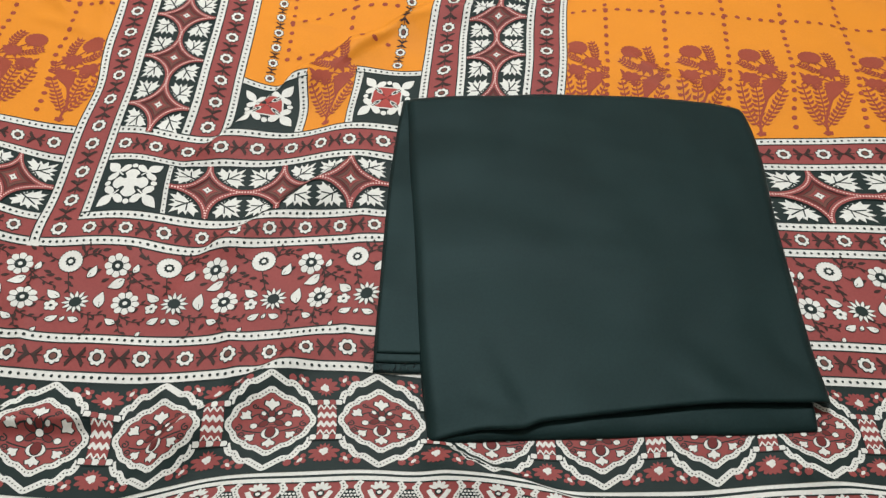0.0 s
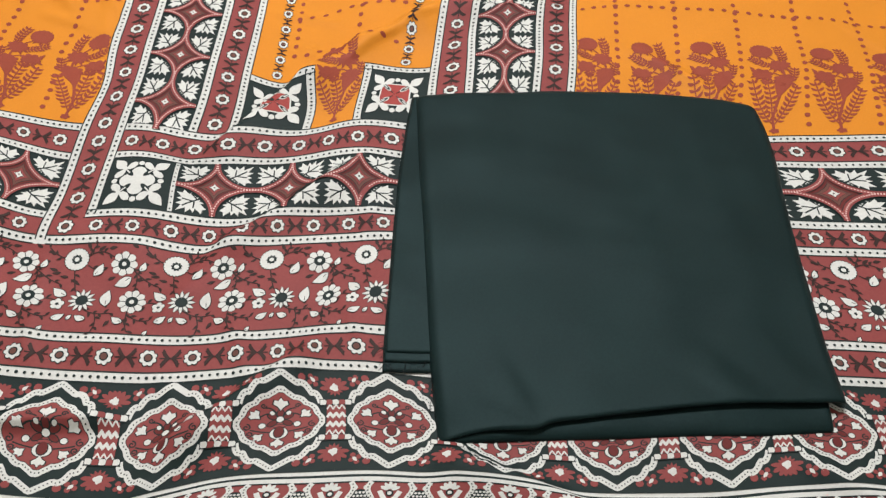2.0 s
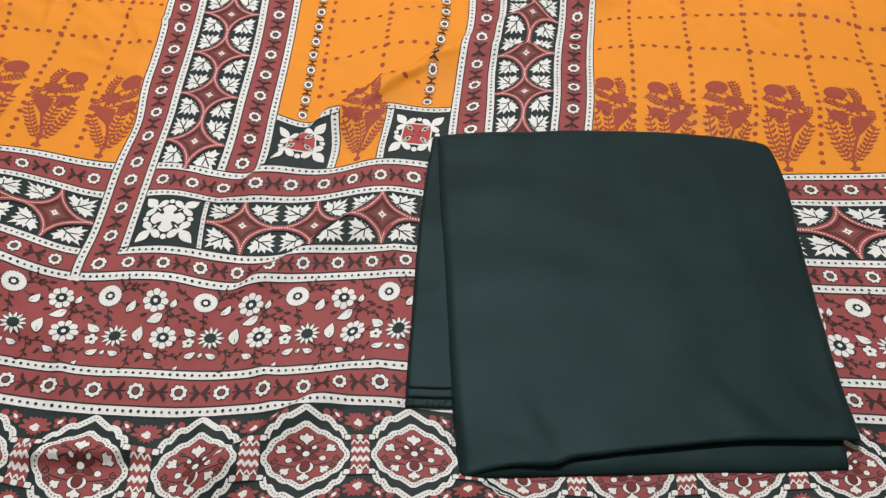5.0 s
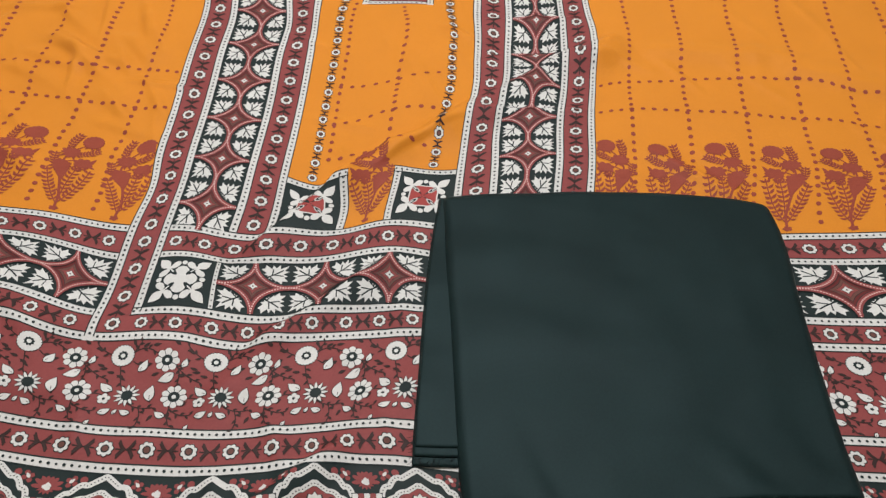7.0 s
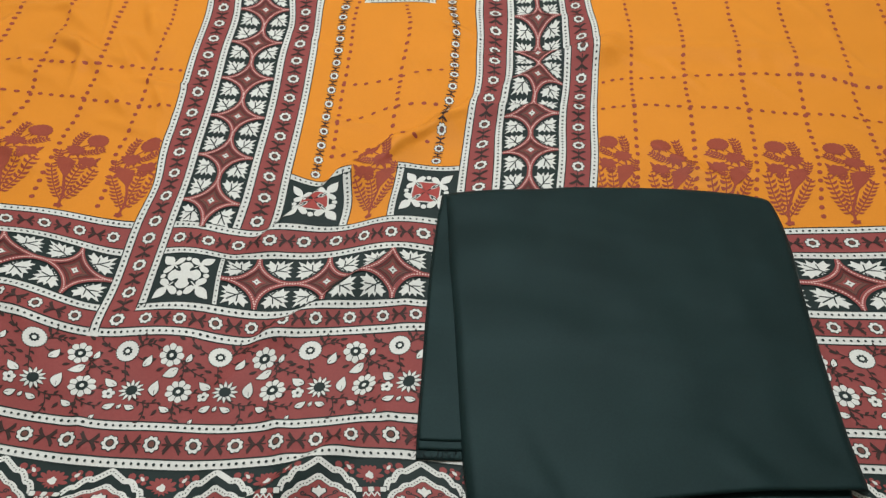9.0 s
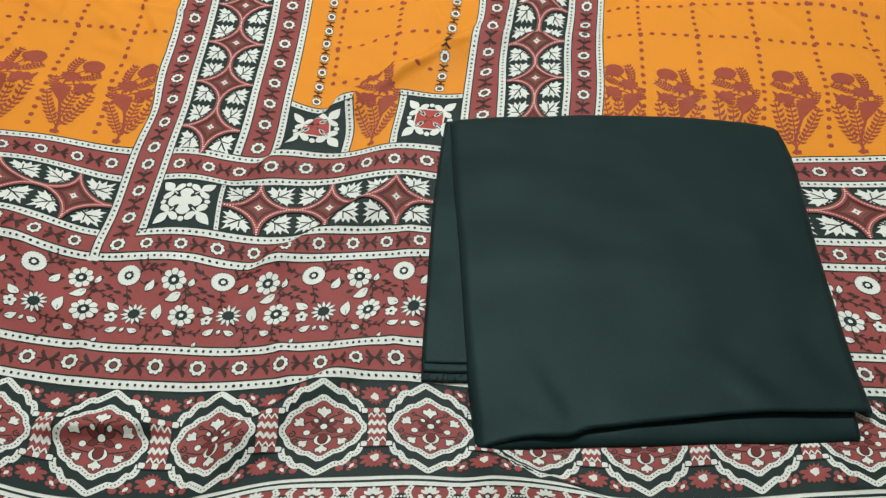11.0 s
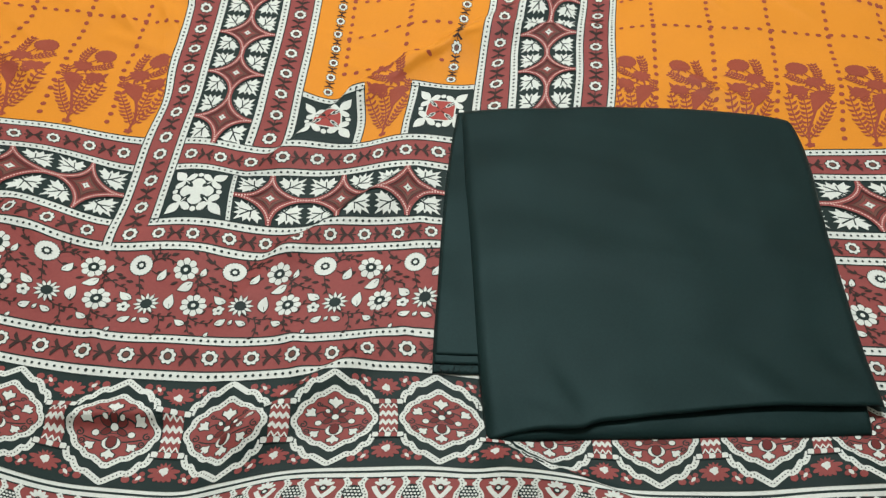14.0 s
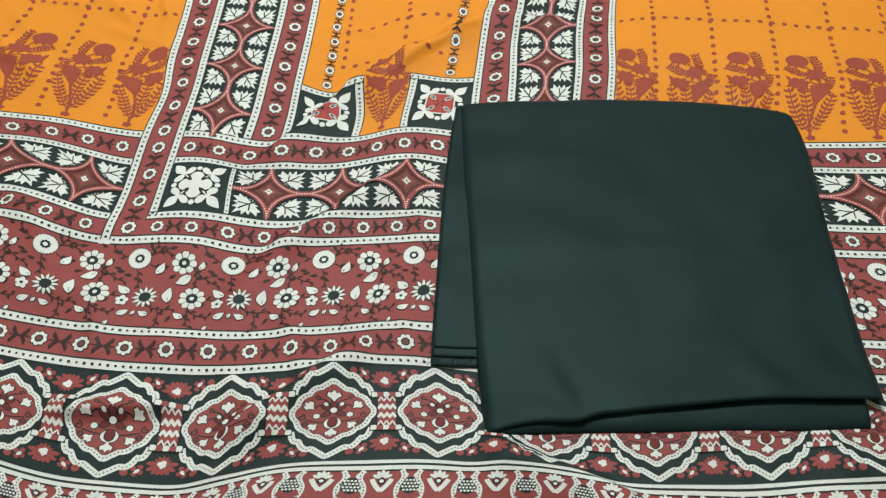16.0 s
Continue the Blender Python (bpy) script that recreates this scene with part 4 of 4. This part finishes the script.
# ---- the folded black cloth ----
def smooth_edge(pts, n):
    """A smooth line through a few points."""
    p = np.asarray(pts, float)
    s = np.concatenate([[0], np.cumsum(np.hypot(*np.diff(p, axis=0).T))])
    d = np.gradient(p, s, axis=0)
    q = np.linspace(0, s[-1], n)
    i = np.clip(np.searchsorted(s, q, side="right") - 1, 0, len(s) - 2)
    h = (s[i + 1] - s[i])[:, None]
    t = ((q - s[i])[:, None]) / h
    return (2 * t ** 3 - 3 * t ** 2 + 1) * p[i] + (t ** 3 - 2 * t ** 2 + t) * h * d[i] + (3 * t ** 2 - 2 * t ** 3) * p[i + 1] + (t ** 3 - t ** 2) * h * d[i + 1]


def sheet(name, parent, bottom, top, left, right, surface, thick, rolls, n=90, label=""):
    """A layer of cloth between four edges (bottom and top run in x, left and right in y), with thickness.
    surface(x, y, a, b): its upper side. rolls: for left, right, bottom, top, the radius with which that edge turns down, and how far."""
    b, t, l, r = smooth_edge(bottom, n), smooth_edge(top, n), smooth_edge(left, n), smooth_edge(right, n)
    f = np.linspace(0, 1, n)
    a = 0.5 - 0.5 * np.cos(np.pi * f)  # finer towards the edges
    a = 0.35 * f + 0.65 * a
    at = lambda e: np.column_stack([np.interp(a, f, e[:, 0]), np.interp(a, f, e[:, 1])])
    b, t, l, r = at(b), at(t), at(l), at(r)
    A, B = np.meshgrid(a, a)
    P = ((1 - B)[..., None] * b[None] + B[..., None] * t[None] + (1 - A)[..., None] * l[:, None] + A[..., None] * r[:, None]
         - ((1 - A) * (1 - B))[..., None] * b[0] - (A * (1 - B))[..., None] * b[-1] - ((1 - A) * B)[..., None] * t[0] - (A * B)[..., None] * t[-1])
    x, y = P[..., 0], P[..., 1]
    z = surface(x, y, A, B)
    wide, tall = np.hypot(*(r - l).T).mean(), np.hypot(*(t - b).T).mean()
    for (rad, drop), d in zip(rolls, (A * wide, (1 - A) * wide, B * tall, (1 - B) * tall)):
        if rad:
            k = np.clip(1 - d / rad, 0, 1)
            z = z - drop * (1 - np.sqrt(np.maximum(0, 1 - k * k)))
    top_v = np.column_stack([x.ravel(), y.ravel(), z.ravel()])
    low_v = top_v - (0, 0, thick)
    i = (np.arange(n - 1)[:, None] * n + np.arange(n - 1)[None, :]).ravel()
    q = np.vstack([np.column_stack([i, i + 1, i + n + 1]), np.column_stack([i, i + n + 1, i + n])])
    rim = np.concatenate([np.arange(n), np.arange(1, n) * n + n - 1, (n - 1) * n + np.arange(n - 2, -1, -1), np.arange(n - 2, 0, -1) * n])
    nx = np.roll(rim, -1)
    m = n * n
    side = np.vstack([np.column_stack([rim, rim + m, nx + m]), np.column_stack([rim, nx + m, nx])])
    tris = np.vstack([q, q[:, ::-1] + m, side])
    ob = mesh_object(name, np.vstack([top_v, low_v]), tris, np.zeros(len(tris), int), parent, [BLACK_COTTON])
    return tagged(ob, label) if label else ob


black = tagged(new("folded_cloth"), "black cotton cloth folded into a square, lying on the printed cloth", "cloth")


RIPPLES = [(random.uniform(0, 2 * math.pi), random.uniform(0.025, 0.13), random.uniform(0, 6.28)) for _ in range(14)]


def soft(x, y):
    """The slight rumple of the folded cotton."""
    z = 0.0008 * np.sin(31 * x + 9 * y + 0.6) * np.sin(27 * y - 8 * x)
    for way, wave, phase in RIPPLES:
        across = x * math.cos(way) + y * math.sin(way)
        gate = 0.5 + 0.5 * np.sin(17 * x * math.sin(phase) + 15 * y * math.cos(phase) + phase)
        z = z + 0.0085 * wave * gate * np.sin(6.283 * across / wave + phase)
    return z


# lowest layer, whose near edge shows under the top fold
sheet("under_fold", black, [(-0.006, 0.2605), (0.064, 0.2640), (0.137, 0.2668), (0.188, 0.2695), (0.256, 0.2715), (0.321, 0.2760)], [(-0.035, 0.650), (0.14, 0.660), (0.318, 0.640)],
      [(-0.006, 0.2605), (-0.022, 0.45), (-0.035, 0.650)], [(0.321, 0.276), (0.322, 0.45), (0.318, 0.640)],
      lambda x, y, a, b: 0.0082 + height(x, y) * 0.4 + 0.5 * soft(x, y), 0.0035, ((0.004, 0.003), (0.004, 0.003), (0.022, 0.0045), (0, 0)), 70)
# three stacked layers at the open side
for i in range(3):
    e, g = 0.0012 * i, 0.0085 * i
    sheet("side_layer", black, [(-0.0565 + e, 0.326 + g), (-0.03, 0.3255 + g), (0.03, 0.327 + g)], [(-0.044 + e, 0.662 - e), (0.0, 0.660), (0.03, 0.660)],
          [(-0.0565 + e, 0.326 + g), (-0.057 + e, 0.352), (-0.056 + e, 0.42), (-0.0555 + e, 0.48), (-0.053 + e, 0.56), (-0.049 + e, 0.62), (-0.044 + e, 0.662 - e)],
          [(0.03, 0.327 + g), (0.03, 0.5), (0.03, 0.660)],
          lambda x, y, a, b, i=i: 0.0040 + 0.0021 * i + height(x, y) * 0.5 + 0.0006 * np.sin(60 * y + i) * (1 - a) + 0.4 * soft(x, y), 0.0014,
          ((0.003, 0.0012), (0, 0), (0.002, 0.0006), (0.003, 0.001)), 60)


def crease(x, y, x0, y0, x1, y1, tall, wide):
    """A soft pressed line from (x0, y0) to (x1, y1)."""
    lx, ly = x1 - x0, y1 - y0
    n = math.hypot(lx, ly)
    k = np.clip(((x - x0) * lx + (y - y0) * ly) / (n * n), 0, 1)
    d = ((y - y0) * lx - (x - x0) * ly) / n
    gap = np.hypot(x - x0 - k * lx, y - y0 - k * ly)
    return tall * np.tanh(d / wide) * np.exp(-(gap / (3.0 * wide)) ** 2) * np.sin(np.pi * np.clip(k, 0.08, 0.92))


# pressed lines in the top fold: x0, y0, x1, y1, height, width
PRESSED = [(0.078, 0.272, 0.045, 0.345, 0.0011, 0.007), (0.078, 0.272, 0.010, 0.305, -0.0010, 0.008), (0.084, 0.276, 0.118, 0.340, -0.0008, 0.009),
           (0.262, 0.302, 0.225, 0.345, 0.0010, 0.007), (0.240, 0.300, 0.200, 0.330, -0.0007, 0.007), (0.318, 0.310, 0.285, 0.360, 0.0009, 0.009),
           (0.05, 0.475, 0.13, 0.430, 0.0005, 0.010), (0.20, 0.560, 0.29, 0.545, 0.0006, 0.012), (0.00, 0.560, 0.09, 0.572, 0.0005, 0.010)]


def top_surface(x, y, a, b):
    z = 0.0136 + 0.25 * height(x, y) + 0.32 * soft(x, y)
    near = np.exp(-(b / 0.10) ** 2)
    z = z + 0.0032 * near * np.clip((a - 0.12) / 0.5, 0, 1)  # the open near edge stands up
    z = z - 0.0052 * np.exp(-(b / 0.06) ** 2) * np.exp(-(a / 0.10) ** 2)  # its corner lies down
    z = z + 0.0005 * np.exp(-((y - 0.455 - 0.02 * x) / 0.016) ** 2)  # the press fold across the middle
    for line in PRESSED:
        z = z + crease(x, y, *line)
    return z


sheet("top_fold", black,
      [(-0.0080, 0.2625), (0.0, 0.2620), (0.013, 0.2655), (0.040, 0.2700), (0.066, 0.2705), (0.076, 0.2715), (0.083, 0.2750), (0.115, 0.2800), (0.172, 0.2882), (0.242, 0.2955), (0.310, 0.2975), (0.3345, 0.2978)],
      [(-0.0415, 0.662), (-0.018, 0.6645), (0.039, 0.669), (0.110, 0.672), (0.173, 0.6725), (0.236, 0.669), (0.290, 0.6625), (0.3255, 0.6525)],
      [(-0.0080, 0.2625), (-0.0115, 0.298), (-0.0165, 0.344), (-0.0215, 0.406), (-0.0255, 0.467), (-0.0325, 0.542), (-0.0365, 0.600), (-0.0415, 0.662)],
      [(0.3345, 0.2978), (0.3325, 0.35), (0.3315, 0.42), (0.3315, 0.475), (0.3325, 0.530), (0.3345, 0.582), (0.3315, 0.620), (0.3255, 0.6525)],
      top_surface, 0.0014, ((0.013, 0.0078), (0.010, 0.008), (0.004, 0.0015), (0.012, 0.0095)), 110, "smooth black top fold with a lifted near edge")

# loose threads at the frayed side
def thread(x0, y0, z0, t, links):
    ends = [Vector((x0, y0, z0))]
    for j in range(links):
        t += random.uniform(-0.5, 0.5)
        ends.append(ends[-1] + Vector((0.0018 * math.cos(t), 0.0018 * math.sin(t), -0.0008)))
    bm = bmesh.new()
    rings = []
    for p in ends:
        z = max(p.z, float(height(np.array(p.x), np.array(p.y))) + 0.0016)
        rings.append([bm.verts.new((p.x + 0.00024 * math.cos(k * 2.094), p.y + 0.00024 * math.sin(k * 2.094), z + 0.0002 * k)) for k in range(3)])
    for a, b in zip(rings, rings[1:]):
        for k in range(3):
            bm.faces.new((a[k], a[(k + 1) % 3], b[(k + 1) % 3], b[k]))
    part("loose_thread", bm, THREAD, black)


for i in range(26):
    thread(-0.057 + 0.0016 * i + random.uniform(-0.001, 0.001), 0.3275 + random.uniform(-0.001, 0.008), 0.0085, random.uniform(3.9, 5.5), random.choice((2, 2, 3, 3, 5)))
for i in range(8):
    thread(-0.057 + random.uniform(-0.0005, 0.001), 0.330 + 0.004 * i, 0.0075, random.uniform(2.6, 4.2), random.choice((2, 3)))
for i in range(4):
    thread(-0.0125, 0.318 - 0.009 * i, 0.0062, random.uniform(3.4, 5.0), random.choice((4, 6)))
for i in range(6):
    thread(-0.0435 + random.uniform(-0.001, 0.002), 0.656 + random.uniform(-0.004, 0.006), 0.0085, random.uniform(1.6, 3.8), 2)
